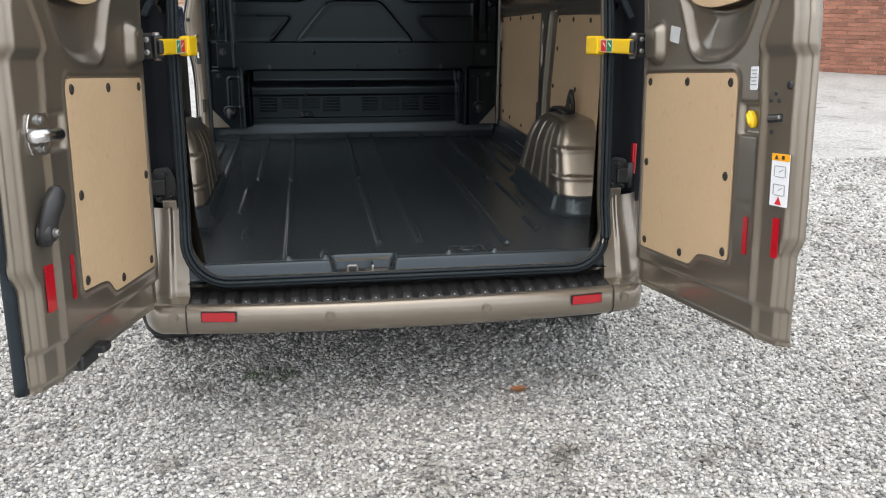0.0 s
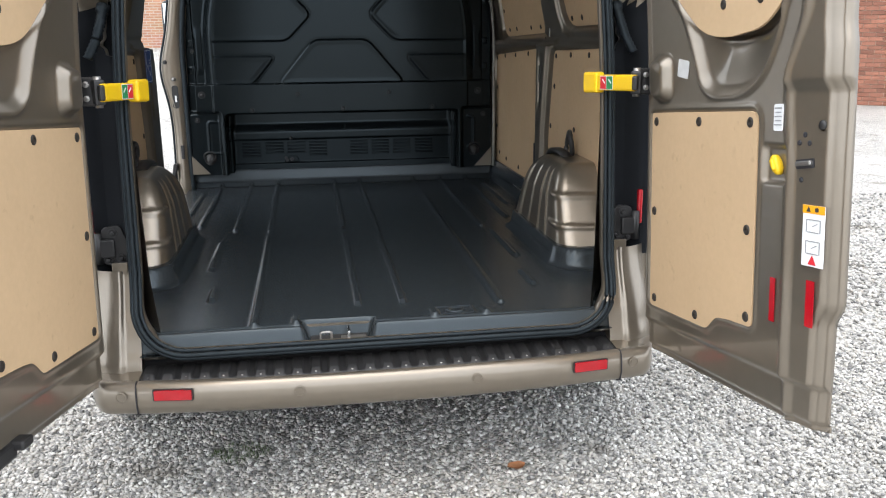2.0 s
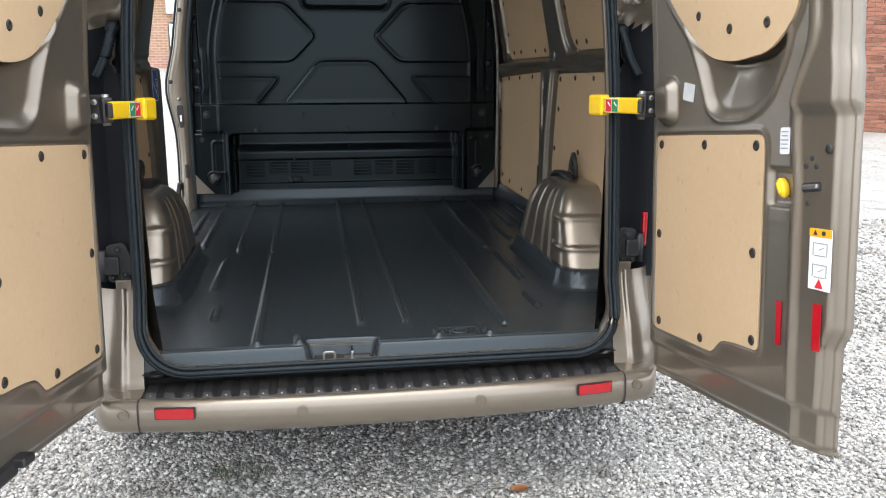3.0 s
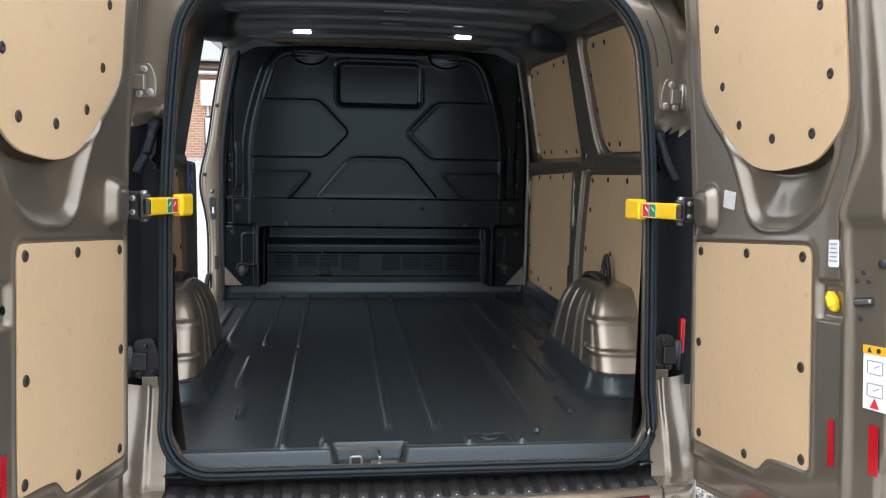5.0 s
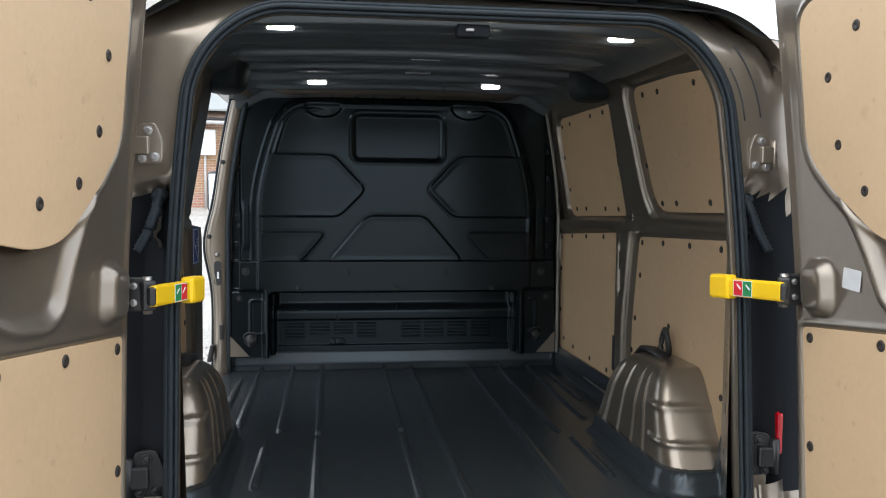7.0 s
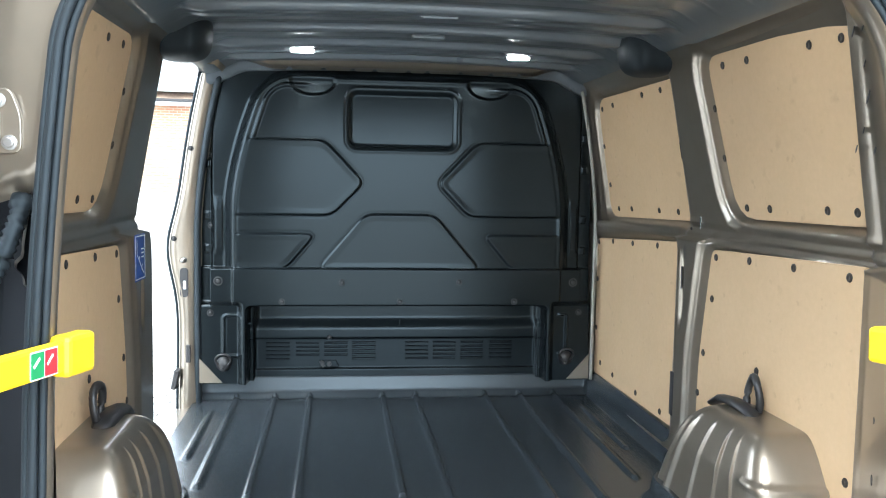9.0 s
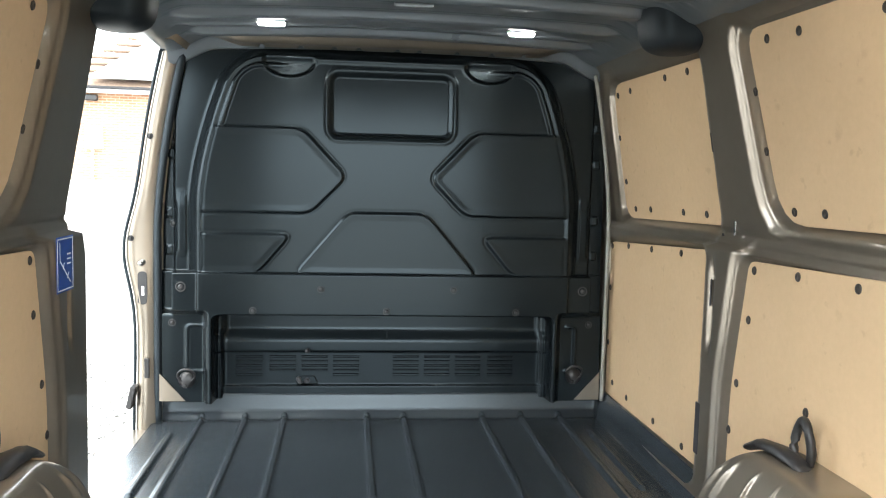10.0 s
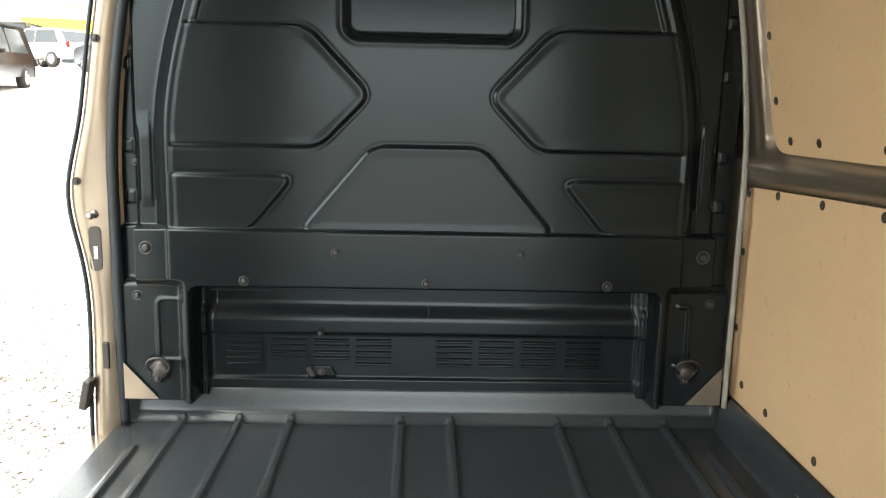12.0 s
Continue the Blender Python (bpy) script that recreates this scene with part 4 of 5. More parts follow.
strip(right_door, 0.024, 0.100, RED, "reflector", "red reflective strip", at(0.816, 0.320, 0.004), r=0.001)

left_door, at, sheet = door(LEFT_DOOR, True)
strip(left_door, 0.020, 0.105, RED, "reflector", "red reflective strip", at(0.664, 0.268, 0.002), r=0.001)
strip(left_door, 0.036, 0.105, RED, "reflector", "red reflective strip", at(0.782, 0.270, 0.003), r=0.001)
lockp = part("lock_plate", plate_bm(rounded([(-0.03, -0.045), (0.03, -0.045), (0.042, -0.02), (0.042, 0.02), (0.03, 0.045), (-0.03, 0.045), (-0.042, 0.02), (-0.042, -0.02)], 0.008, 3), 0.005, 0.0015), CHROME, left_door, "zinc striker plate", at(0.771, 0.606, 0.002))
put("striker_roller", mesh("striker_roller", *tube([(-0.052, 0, 0), (-0.05, 0, 0), (0.05, 0, 0), (0.052, 0, 0)], [0.008, 0.015, 0.015, 0.008], 14), CHROME), left_door, "polished steel striker bar", at(0.771, 0.603, 0.022))
for dv in (-0.03, 0.03):
    put("screw", SCREW, left_door, "", at(0.771, 0.606 + dv, 0.007))
hv, hf = tube([(0, -0.028, 0.008), (0.0, 0.0, 0.018), (-0.004, 0.035, 0.026), (-0.012, 0.060, 0.032), (-0.026, 0.082, 0.034), (-0.038, 0.088, 0.032)], [0.020, 0.024, 0.023, 0.025, 0.021, 0.010], 10, flat=0.75)
handle = put("pull_handle", mesh("pull_handle", [(-x, y, z) for x, y, z in hv], [q[::-1] for q in hf], PLASTIC), left_door, "black plastic inner door handle", at(0.798, 0.400, 0.0))
put("handle_pivot", mesh("handle_pivot", *lathe([(0.022, 0), (0.022, 0.026), (0.018, 0.030), (0, 0.030)], 16), PLASTIC), left_door, "", at(0.798, 0.398, 0.004))
put("screw", SCREW, left_door, "", at(0.798, 0.398, 0.034))
# overlap seal on the free edge of the left door, and its foot latch
flap = []
for v in span(0.0, 1.50, 60):
    flap.append((-(door_edge(v) - 0.002), v + 0.045, -0.062))
put("overlap_seal", mesh("overlap_seal", *tube(flap, 0.020, 8, flat=0.8), RUBBER), left_door, "black rubber overlap seal")
part("foot_latch", box_bm((0.10, 0.040, 0.06), 0.008), PLASTIC, left_door, "black plastic foot latch", pose(-0.585, 0.042, -0.035))
part("foot_guide", box_bm((0.05, 0.11, 0.03), 0.010), PLASTIC, left_door, "", pose(-0.555, 0.112, -0.045))
part("foot_hook", box_bm((0.05, 0.022, 0.045), 0.006), PLASTIC, left_door, "", pose(-0.530, 0.052, -0.005))

# ---------------------------------------------------------------- door check straps
for sx in (-1, 1):
    o, far = Vector((0.716 * sx, 0.232, 1.250)), Vector((0.658 * sx, 0.470, 1.240))
    m = frame_of(o, far - o, (0, 0, 1))
    length = (far - o).length
    arm = part("check_strap", box_bm((length, 0.046, 0.020), 0.006), YELLOW, van, "yellow plastic door check strap", m @ pose(length / 2, 0, 0))
    part("strap_head", box_bm((0.075, 0.062, 0.034), 0.008), YELLOW, arm, "", pose(length / 2 - 0.03, 0.0, 0.002))
    front = -0.0105 if (m.to_3x3().col[2].y > 0) else 0.0105
    turn = 180 if front < 0 else 0
    strip(arm, 0.066, 0.040, WHITE, "sticker", "printed safety sticker", pose(0.005, 0, front, turn, 0, 0), 0.0006, 0.001)
    strip(arm, 0.030, 0.036, REDPRINT, "sticker_red", "red print", pose(0.021, 0, front * 1.08, turn, 0, 0), 0.0006, 0.0)
    strip(arm, 0.030, 0.036, GREEN, "sticker_green", "green print", pose(-0.012, 0, front * 1.08, turn, 0, 0), 0.0006, 0.0)
    for du in (0.014, -0.018):
        strip(arm, 0.018, 0.004, WHITE, "sticker_mark", "", pose(du + 0.003, 0.004, front * 1.16, turn, 0, 40), 0.0005, 0.0)
    # black linkage to the bracket on the door
    dm = square(LEFT_DOOR if sx < 0 else RIGHT_DOOR, sx < 0)
    sg = -1 if sx < 0 else 1
    bk = part("check_bracket", box_bm((0.026, 0.074, 0.056), 0.004), PLASTIC, van, "black bracket on the rear door", dm @ Matrix.Translation((0.056 * sg, 0.812, 0.024)))
    for dv in (-0.018, 0.018):
        put("bolt", SCREW, bk, "zinc bolt", Matrix.Translation((0.015 * sg, dv, 0.006)) @ pose(0, 0, 0, 0, 90 * sg, 0) @ Matrix.Diagonal((0.75, 0.75, 0.5, 1)))
    br = dm @ Vector((0.050 * sg, 0.812, 0.046))
    lm = frame_of(br, o - br, (0, 0, 1))
    ln = (o - br).length
    part("check_link", box_bm((ln + 0.02, 0.040, 0.016), 0.005), PLASTIC, van, "black check strap linkage", lm @ pose(ln / 2, 0, 0))
    put("link_pin", mesh("link_pin", *lathe([(0.0, -0.040), (0.010, -0.040), (0.010, 0.040), (0.0, 0.040)], 12), STEEL), van, "steel hinge pin", Matrix.Translation(br.lerp(o, 0.45)))
    part("link_fork", box_bm((0.030, 0.066, 0.030), 0.006), PLASTIC, van, "", lm @ pose(ln * 0.45, 0, 0))

# ---------------------------------------------------------------- rear bumper
def bumper_curve(n=121):
    pts = []
    for k in range(n):
        q = -1 + 2 * k / (n - 1)
        a = abs(q)
        if a < 0.72:
            x, y = 0.78 * a / 0.72, 0.170 + 0.050 * (a / 0.72) ** 2.4
        else:
            b = (a - 0.72) / 0.28
            ang = b * math.pi / 2
            x, y = 0.78 + 0.105 * math.sin(ang), 0.220 + 0.42 * (1 - math.cos(ang)) + 0.01 * b
        pts.append((math.copysign(x, q), y))
    return pts


BC = bumper_curve()
FACE = [(0.12, 0.345), (0.03, 0.352), (0.006, 0.366), (-0.003, 0.392), (0.0, 0.425), (0.005, 0.444), (0.013, 0.452), (0.028, 0.454)]
bv = [(x * (1 - p * 0.10), y + p, z + (0.0 if abs(x) < 0.78 else 0.0)) for p, z in FACE for x, y in BC]
n = len(BC)
bf = [(j * n + i + 1, j * n + i, j * n + n + i, j * n + n + i + 1) for j in range(len(FACE) - 1) for i in range(n - 1)]
bumper = put("bumper", mesh("bumper", bv, [q[::-1] for q in bf], PAINT), van, "champagne painted rear bumper")


def face_y(x):
    return min(BC, key=lambda p: abs(p[0] - x))[1]


def tread(x, t):
    y0, y1 = face_y(x) + 0.030, 0.345
    ridge = 0.009 * ease(0.16, 0.24, abs(((x / 0.052) % 1) - 0.5)) * ease(0.1, 0.2, t) * ease(0.85, 0.75, t)
    return (x, y0 + (y1 - y0) * t, 0.450 + 0.010 * t + ridge - 0.012 * ease(0.06, 0.0, t) + 0.012 * ease(0.85, 1.0, t))


put("step_tread", mesh("step_tread", *grid(tread, span(-0.70, 0.70, 430), span(0, 1, 16)), PLASTIC), bumper, "black ribbed plastic step tread")
for k in range(-13, 14):
    put("tread_stud", mesh("tread_stud", *lathe([(0.004, 0), (0.0035, 0.003), (0, 0.004)], 8), STEEL) if k == -13 else bpy.data.meshes["tread_stud"], bumper, "", pose(0.052 * k, face_y(0.052 * k) + 0.050, 0.452))
for sx in (-1, 1):
    def side_cap(a, t):
        x = 0.70 + 0.18 * a
        y0 = face_y(x) + 0.030
        return (sx * x, y0 + (0.42 - y0) * t if y0 < 0.40 else y0 + 0.02 * t, 0.454 + 0.014 * t)
    put("bumper_top", mesh("bumper_top", *grid(side_cap, span(0, 1, 16), span(0, 1, 6), flip=sx < 0), PAINT), bumper)
    x = 0.603 * sx
    ang = math.degrees(math.atan2(face_y(0.66) - face_y(0.55), 0.11)) * sx
    strip(bumper, 0.112, 0.036, PLASTIC, "reflector_rim", "", pose(x, face_y(x) - 0.003, 0.424, 90, 0, ang), 0.003, 0.004)
    strip(bumper, 0.104, 0.029, RED, "bumper_reflector", "red bumper reflector", pose(x, face_y(x) - 0.005, 0.424, 90, 0, ang), 0.005, 0.004)
    for xs_ in (0.255, 0.745):
        yy = face_y(xs_)
        sn = put("parking_sensor", mesh("parking_sensor", *lathe([(0.016, 0), (0.016, 0.002), (0.0135, 0.0025), (0.0135, 0.0008), (0.011, 0.0008), (0.0105, 0.0020), (0, 0.0022)], 24), PAINT, False), bumper, "painted parking sensor", pose(xs_ * sx, yy - 0.003, 0.418, 90, 0, (12 if xs_ > 0.5 else 2) * sx))
    put("bumper_joint", mesh("bumper_joint", *tube([(0.705 * sx, face_y(0.705) - 0.004 + p, z) for p, z in FACE], 0.0022, 5), INK), bumper)
    # lower corner of the body above the bumper
    def corner(a, z):
        x0 = 0.572 + math.sqrt(max(0.0, 0.153 ** 2 - max(0.0, 0.643 - z) ** 2))
        x0 = max(x0, 0.700)
        x = x0 + (0.885 - x0) * a
        t = max(0.0, (x - 0.74) / 0.145)
        return (sx * x, rear_y(z) + 0.026 - 0.010 * ease(0.745, 0.755, x) + 0.11 * t ** 2.5 - 0.012 * ease(0.52, 0.47, z), z)
    put("corner_panel", mesh("corner_panel", *grid(corner, span(0, 1, 40), span(0.452, 0.735, 30), flip=sx < 0), PAINT), van, "champagne lower corner panel")
    part("panel_tab", box_bm((0.045, 0.010, 0.045), 0.003), PAINT, van, "", pose(0.752 * sx, rear_y(0.73) + 0.030, 0.735))
    put("black_screw", BLACK_SCREW, van, "", pose(0.752 * sx, rear_y(0.73) + 0.025, 0.728, 90, 0, 0) @ Matrix.Diagonal((0.35, 0.35, 0.3, 1)))
    # black sheet standing in for the shade of the hinge gap beside the seal
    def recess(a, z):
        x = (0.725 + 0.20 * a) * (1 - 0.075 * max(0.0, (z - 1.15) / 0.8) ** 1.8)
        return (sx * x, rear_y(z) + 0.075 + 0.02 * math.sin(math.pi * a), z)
    put("hinge_recess", mesh("hinge_recess", *grid(recess, span(0, 1, 8), span(0.80, 1.46, 30), flip=sx < 0), RECESS), van, "black sheet for the shade in the hinge gap")
    # tail lamp: red foot and clear upper lens
    lx = 0.830
    tl = part("tail_lamp", box_bm((0.016, 0.040, 0.110), 0.005), RED, van, "red and clear tail lamp")
    tl.matrix_basis = pose(lx * sx, rear_y(0.85) + 0.070, 0.852)
    put("upper_lens", mesh("upper_lens", *tube([(-0.01 * sx * (z - 0.92), rear_y(z) - rear_y(0.85) + 0.002, z - 0.852) for z in span(0.927, 1.40, 14)], [0.009] * 11 + [0.008, 0.006, 0.003], 12), LENS), tl, "clear lens")
    # hinges and the cable sleeve
    for z in (0.845, 1.58):
        low = z < 1
        # the lower hinge lies in shade, which is put into its colour as black
        skin_mat = PLASTIC if low else PAINT
        hm = pose((0.772 if low else 0.765) * sx, rear_y(z) + (0.060 if low else 0.014), z - (0.05 if low else 0), 90, 0, 0) @ Matrix.Scale(0.9 if low else 0.74, 4)
        shape = rounded([(-0.045, -0.055), (0.03, -0.060), (0.045, -0.02), (0.030, 0.02), (0.035, 0.065), (-0.025, 0.075), (-0.045, 0.02)], 0.018, 4)
        hg = part("door_hinge", plate_bm([(sx * x_, y_) for x_, y_ in shape], 0.012, 0.003), skin_mat, van, "lower door hinge, blackened for its shade" if low else "champagne painted door hinge", hm)
        for bx_, by_ in ((-0.022, -0.035), (0.018, -0.040), (-0.002, 0.048)):
            put("bolt", BLACK_SCREW if low else SCREW, hg, "", Matrix.Translation((sx * bx_, by_, 0.012)) @ Matrix.Diagonal((0.8, 0.8, 0.8, 1) if low else (1.4, 1.4, 1.0, 1)))
        put("hinge_knuckle", mesh("hinge_knuckle", *lathe([(0.0, -0.05), (0.014, -0.05), (0.014, 0.05), (0.0, 0.05)], 14), skin_mat), hg, "", Matrix.Translation((sx * 0.045, 0.0, 0.016)) @ pose(0, 0, 0, 90, 0, 0))
        part("hinge_arm", box_bm((0.055, 0.06, 0.018), 0.006), skin_mat, hg, "", Matrix.Translation((sx * 0.020, 0.0, 0.018)))
    sleeve = [Vector((0.745 * sx, rear_y(1.38) + 0.07, 1.47)), Vector((0.75 * sx, rear_y(1.38) + 0.04, 1.43)), Vector((0.765 * sx, rear_y(1.38) + 0.03, 1.38)), Vector((0.79 * sx, rear_y(1.38) + 0.02, 1.33))]
    pts = []
    for k in range(28):
        q = k / 27 * 3
        i = min(2, int(q))
        pts.append(sleeve[i].lerp(sleeve[i + 1], q - i))
    put("cable_sleeve", mesh("cable_sleeve", *tube(pts, [0.020 if k < 4 else (0.015 if k % 2 else 0.011) for k in range(28)], 10), RUBBER), van, "black corrugated cable sleeve")

# wheels
for x, wy in ((-0.87, 1.16), (0.87, 1.16), (-0.87, 4.05), (0.87, 4.05)):
    prof = [(0.20, -0.10), (0.31, -0.107), (0.328, -0.09), (0.334, -0.05), (0.334, 0.05), (0.328, 0.09), (0.31, 0.107), (0.20, 0.10)]
    ty = put("tyre", mesh("tyre", *lathe(prof, 48), TYRE), van, "black tyre", pose(x, wy, 0.334, 0, 90, 0))
    put("rim", mesh("rim", *lathe([(0.0, -0.02), (0.10, -0.02), (0.19, -0.06), (0.205, -0.09), (0.205, 0.09), (0.19, 0.06), (0.10, 0.03), (0.0, 0.03)], 36), STEEL), ty, "steel rim")
    for k in range(40 if wy < 2 else 0):
        a = math.tau * k / 40
        put("tread_block", bpy.data.meshes["tread_block"] if "tread_block" in bpy.data.meshes else mesh("tread_block", [(0.33, -0.085, -0.018), (0.33, 0.085, -0.018), (0.33, 0.085, 0.018), (0.33, -0.085, 0.018), (0.341, -0.08, -0.015), (0.341, 0.08, -0.015), (0.341, 0.08, 0.015), (0.341, -0.08, 0.015)], [(4, 5, 6, 7), (0, 1, 5, 4), (1, 2, 6, 5), (2, 3, 7, 6), (3, 0, 4, 7)], TYRE, False), ty, "", Matrix.Rotation(a, 4, "Z") @ pose(0, 0, 0, 90, 0, 0))

# roof strip above the doors
strip_ob = put("roof_strip", mesh("roof_strip", *tube([(x, rear_y(1.97) + 0.015 + 0.02 * (x / 0.5) ** 2, 1.985 - 0.01 * (x / 0.5) ** 2) for x in span(-0.44, 0.44, 21)], 0.013, 8), RUBBER), van, "black rubber strip above the doors")

# blue load sticker on the sliding door post
STICKER = frame_of((-0.857, 1.75, 1.262), (0.03, 1, 0), (0, 0, 1))
if STICKER.to_3x3().col[2].x < 0:
    STICKER = STICKER @ pose(0, 0, 0, 0, 180, 0)
bs = part("load_sticker", plate_bm([(-0.058, -0.070), (0.058, -0.070), (0.058, 0.070), (-0.058, 0.070)], 0.001), BLUE, van, "blue load diagram sticker", STICKER)

for w, h, x, y, a in ((0.108, 0.003, 0, 0.064, 0), (0.108, 0.003, 0, -0.064, 0), (0.003, 0.131, 0.0525, 0, 0), (0.003, 0.131, -0.0525, 0, 0), (0.09, 0.003, 0.0, -0.020, -40), (0.003, 0.05, -0.036, 0.030, 0), (0.018, 0.003, -0.012, -0.004, 60), (0.018, 0.003, 0.018, -0.030, 60)):
    strip(bs, w, h, WHITE, "sticker_line", "white line", Matrix.Translation((x, y, 0.0012)) @ pose(0, 0, 0, 0, 0, a), 0.0006, 0.0)
for k in range(3):
    strip(bs, 0.026, 0.004, WHITE, "print_bar", "white print", Matrix.Translation((0.026, 0.024 - 0.012 * k, 0.0012)), 0.0006, 0.0)

# ---------------------------------------------------------------- ground
def ground_z(x, y):
    d = -0.43 * x + 0.90 * (y - 2)
    r = max(0.0, d - 4.0)
    g = 0.062 * r * r / (r + 2.5)
    return g if g < 1.9 else 1.9 + 0.15 * (g - 1.9) / (1 + 0.05 * (g - 1.9))


def stone_material(name, cells):
    """Mixed grey, buff and dark stones, with damp and earthy patches; single stones, or cells of a bed of them."""
    m = bpy.data.materials.new(name)
    m.use_nodes = True
    t = m.node_tree
    b = t.nodes["Principled BSDF"]
    b.inputs["Roughness"].default_value = 0.75
    c = t.nodes.new("ShaderNodeTexCoord").outputs["Object"]
    ramp = t.nodes.new("ShaderNodeValToRGB")
    r = ramp.color_ramp
    r.interpolation = "LINEAR"
    r.elements[0].position, r.elements[0].color = 0.0, (0.12, 0.12, 0.12, 1)
    r.elements[1].position, r.elements[1].color = 1.0, (0.76, 0.75, 0.72, 1)
    for p, col in ((0.22, (0.31, 0.305, 0.29, 1)), (0.45, (0.44, 0.43, 0.405, 1)), (0.62, (0.50, 0.475, 0.43, 1)), (0.82, (0.58, 0.57, 0.545, 1))):
        r.elements.new(p).color = col
    if cells:
        v = t.nodes.new("ShaderNodeTexVoronoi")
        v.inputs["Scale"].default_value = cells
        t.links.new(c, v.inputs["Vector"])
        t.links.new(v.outputs["Color"], ramp.inputs[0])
        bump = t.nodes.new("ShaderNodeBump")
        bump.invert = True
        bump.inputs["Distance"].default_value = 0.012
        t.links.new(v.outputs["Distance"], bump.inputs["Height"])
        t.links.new(bump.outputs[0], b.inputs["Normal"])
    else:
        t.links.new(t.nodes.new("ShaderNodeNewGeometry").outputs["Random Per Island"], ramp.inputs[0])
    last = ramp.outputs[0]
    for scale, low, high, dark in ((0.8, 0.42, 0.68, (0.80, 0.795, 0.79, 1)), (3.1, 0.60, 0.70, (0.58, 0.56, 0.53, 1))):
        n = t.nodes.new("ShaderNodeTexNoise")
        n.inputs["Scale"].default_value, n.inputs["Detail"].default_value = scale, 5.0
        t.links.new(c, n.inputs["Vector"])
        g = t.nodes.new("ShaderNodeMapRange")
        g.inputs[1].default_value, g.inputs[2].default_value = low, high
        t.links.new(n.outputs["Fac"], g.inputs[0])
        mx = t.nodes.new("ShaderNodeMix")
        mx.data_type, mx.blend_type = "RGBA", "MULTIPLY"
        mx.inputs[7].default_value = dark
        t.links.new(g.outputs[0], mx.inputs[0])
        t.links.new(last, mx.inputs[6])
        last = mx.outputs[2]
    t.links.new(last, b.inputs["Base Color"])
    return m


GRAVEL_BED = stone_material("gravel_bed", 80.0)
STONES = stone_material("gravel_stones", 0.0)
gs = [-400, -200, -120, -80, -60, -45, -35, -28, -22, -17, -13, -10, -8, -6, -5, -4, -3, -2, -1, 0, 1, 2, 3, 4, 5, 6, 8, 10, 13, 17, 22, 28, 35, 45, 60, 80, 120, 200, 400]
ground = tagged(put("ground", mesh("ground", *grid(lambda x, y: (x, y, ground_z(x, y)), gs, gs), GRAVEL_BED)), "grey gravel yard", "ground", kind="structure")

rng = np.random.default_rng(7)
ICO = bmesh.new()
bmesh.ops.create_icosphere(ICO, subdivisions=1, radius=1)
base_v = np.array([v.co[:] for v in ICO.verts])
base_f = np.array([[v.index for v in f.verts] for f in ICO.faces])
ICO.free()


def scatter(count, x0, x1, y0, y1, size0, size1):
    px, py = rng.uniform(x0, x1, count), rng.uniform(y0, y1, count)
    size = rng.uniform(size0, size1, count)
    nv = len(base_v)
    v = np.repeat(base_v[None], count, 0) * rng.uniform(0.72, 1.25, (count, nv, 1))
    v *= np.stack([size, size * rng.uniform(0.6, 1.0, count), size * rng.uniform(0.45, 0.8, count)], 1)[:, None]
    a = rng.uniform(0, math.tau, count)
    c, s = np.cos(a)[:, None], np.sin(a)[:, None]
    tilt = rng.uniform(-0.5, 0.5, count)[:, None]
    x, y, z = v[..., 0], v[..., 1], v[..., 2]
    z, x = z + tilt * x, x - tilt * z
    x, y = x * c - y * s, x * s + y * c
    z = z + (size * 0.25)[:, None] + rng.uniform(-0.004, 0.006, count)[:, None]
    gz = np.array([ground_z(a_, b_) for a_, b_ in zip(px, py)])
    v = np.stack([x + px[:, None], y + py[:, None], z + gz[:, None]], -1).reshape(-1, 3)
    f = (base_f[None] + (np.arange(count) * nv)[:, None, None]).reshape(-1, 3)
    return v, f


def stone_mesh(sets):
    vs, fs, o = [], [], 0
    for v, f in sets:
        vs.append(v)
        fs.append(f + o)
        o += len(v)
    v, f = np.concatenate(vs), np.concatenate(fs)
    me = bpy.data.meshes.new("gravel")
    me.vertices.add(len(v))
    me.vertices.foreach_set("co", v.astype(np.float32).ravel())
    me.loops.add(f.size)
    me.loops.foreach_set("vertex_index", f.astype(np.int32).ravel())
    me.polygons.add(len(f))
    me.polygons.foreach_set("loop_start", np.arange(0, f.size, 3, dtype=np.int32))
    me.update(calc_edges=True)
    me.validate()
    me.materials.append(STONES)
    return me


gravel = put("gravel", stone_mesh([scatter(58000, -2.2, 2.6, -0.8, 1.2, 0.0045, 0.0105), scatter(22000, -2.4, 3.6, 1.2, 3.2, 0.006, 0.013), scatter(14000, 2.6, 5.0, -0.5, 4.5, 0.008, 0.015), scatter(14000, -4.5, -0.9, 2.2, 6.5, 0.007, 0.014)]))
tagged(gravel, "loose grey gravel stones", "gravel", kind="stuff")

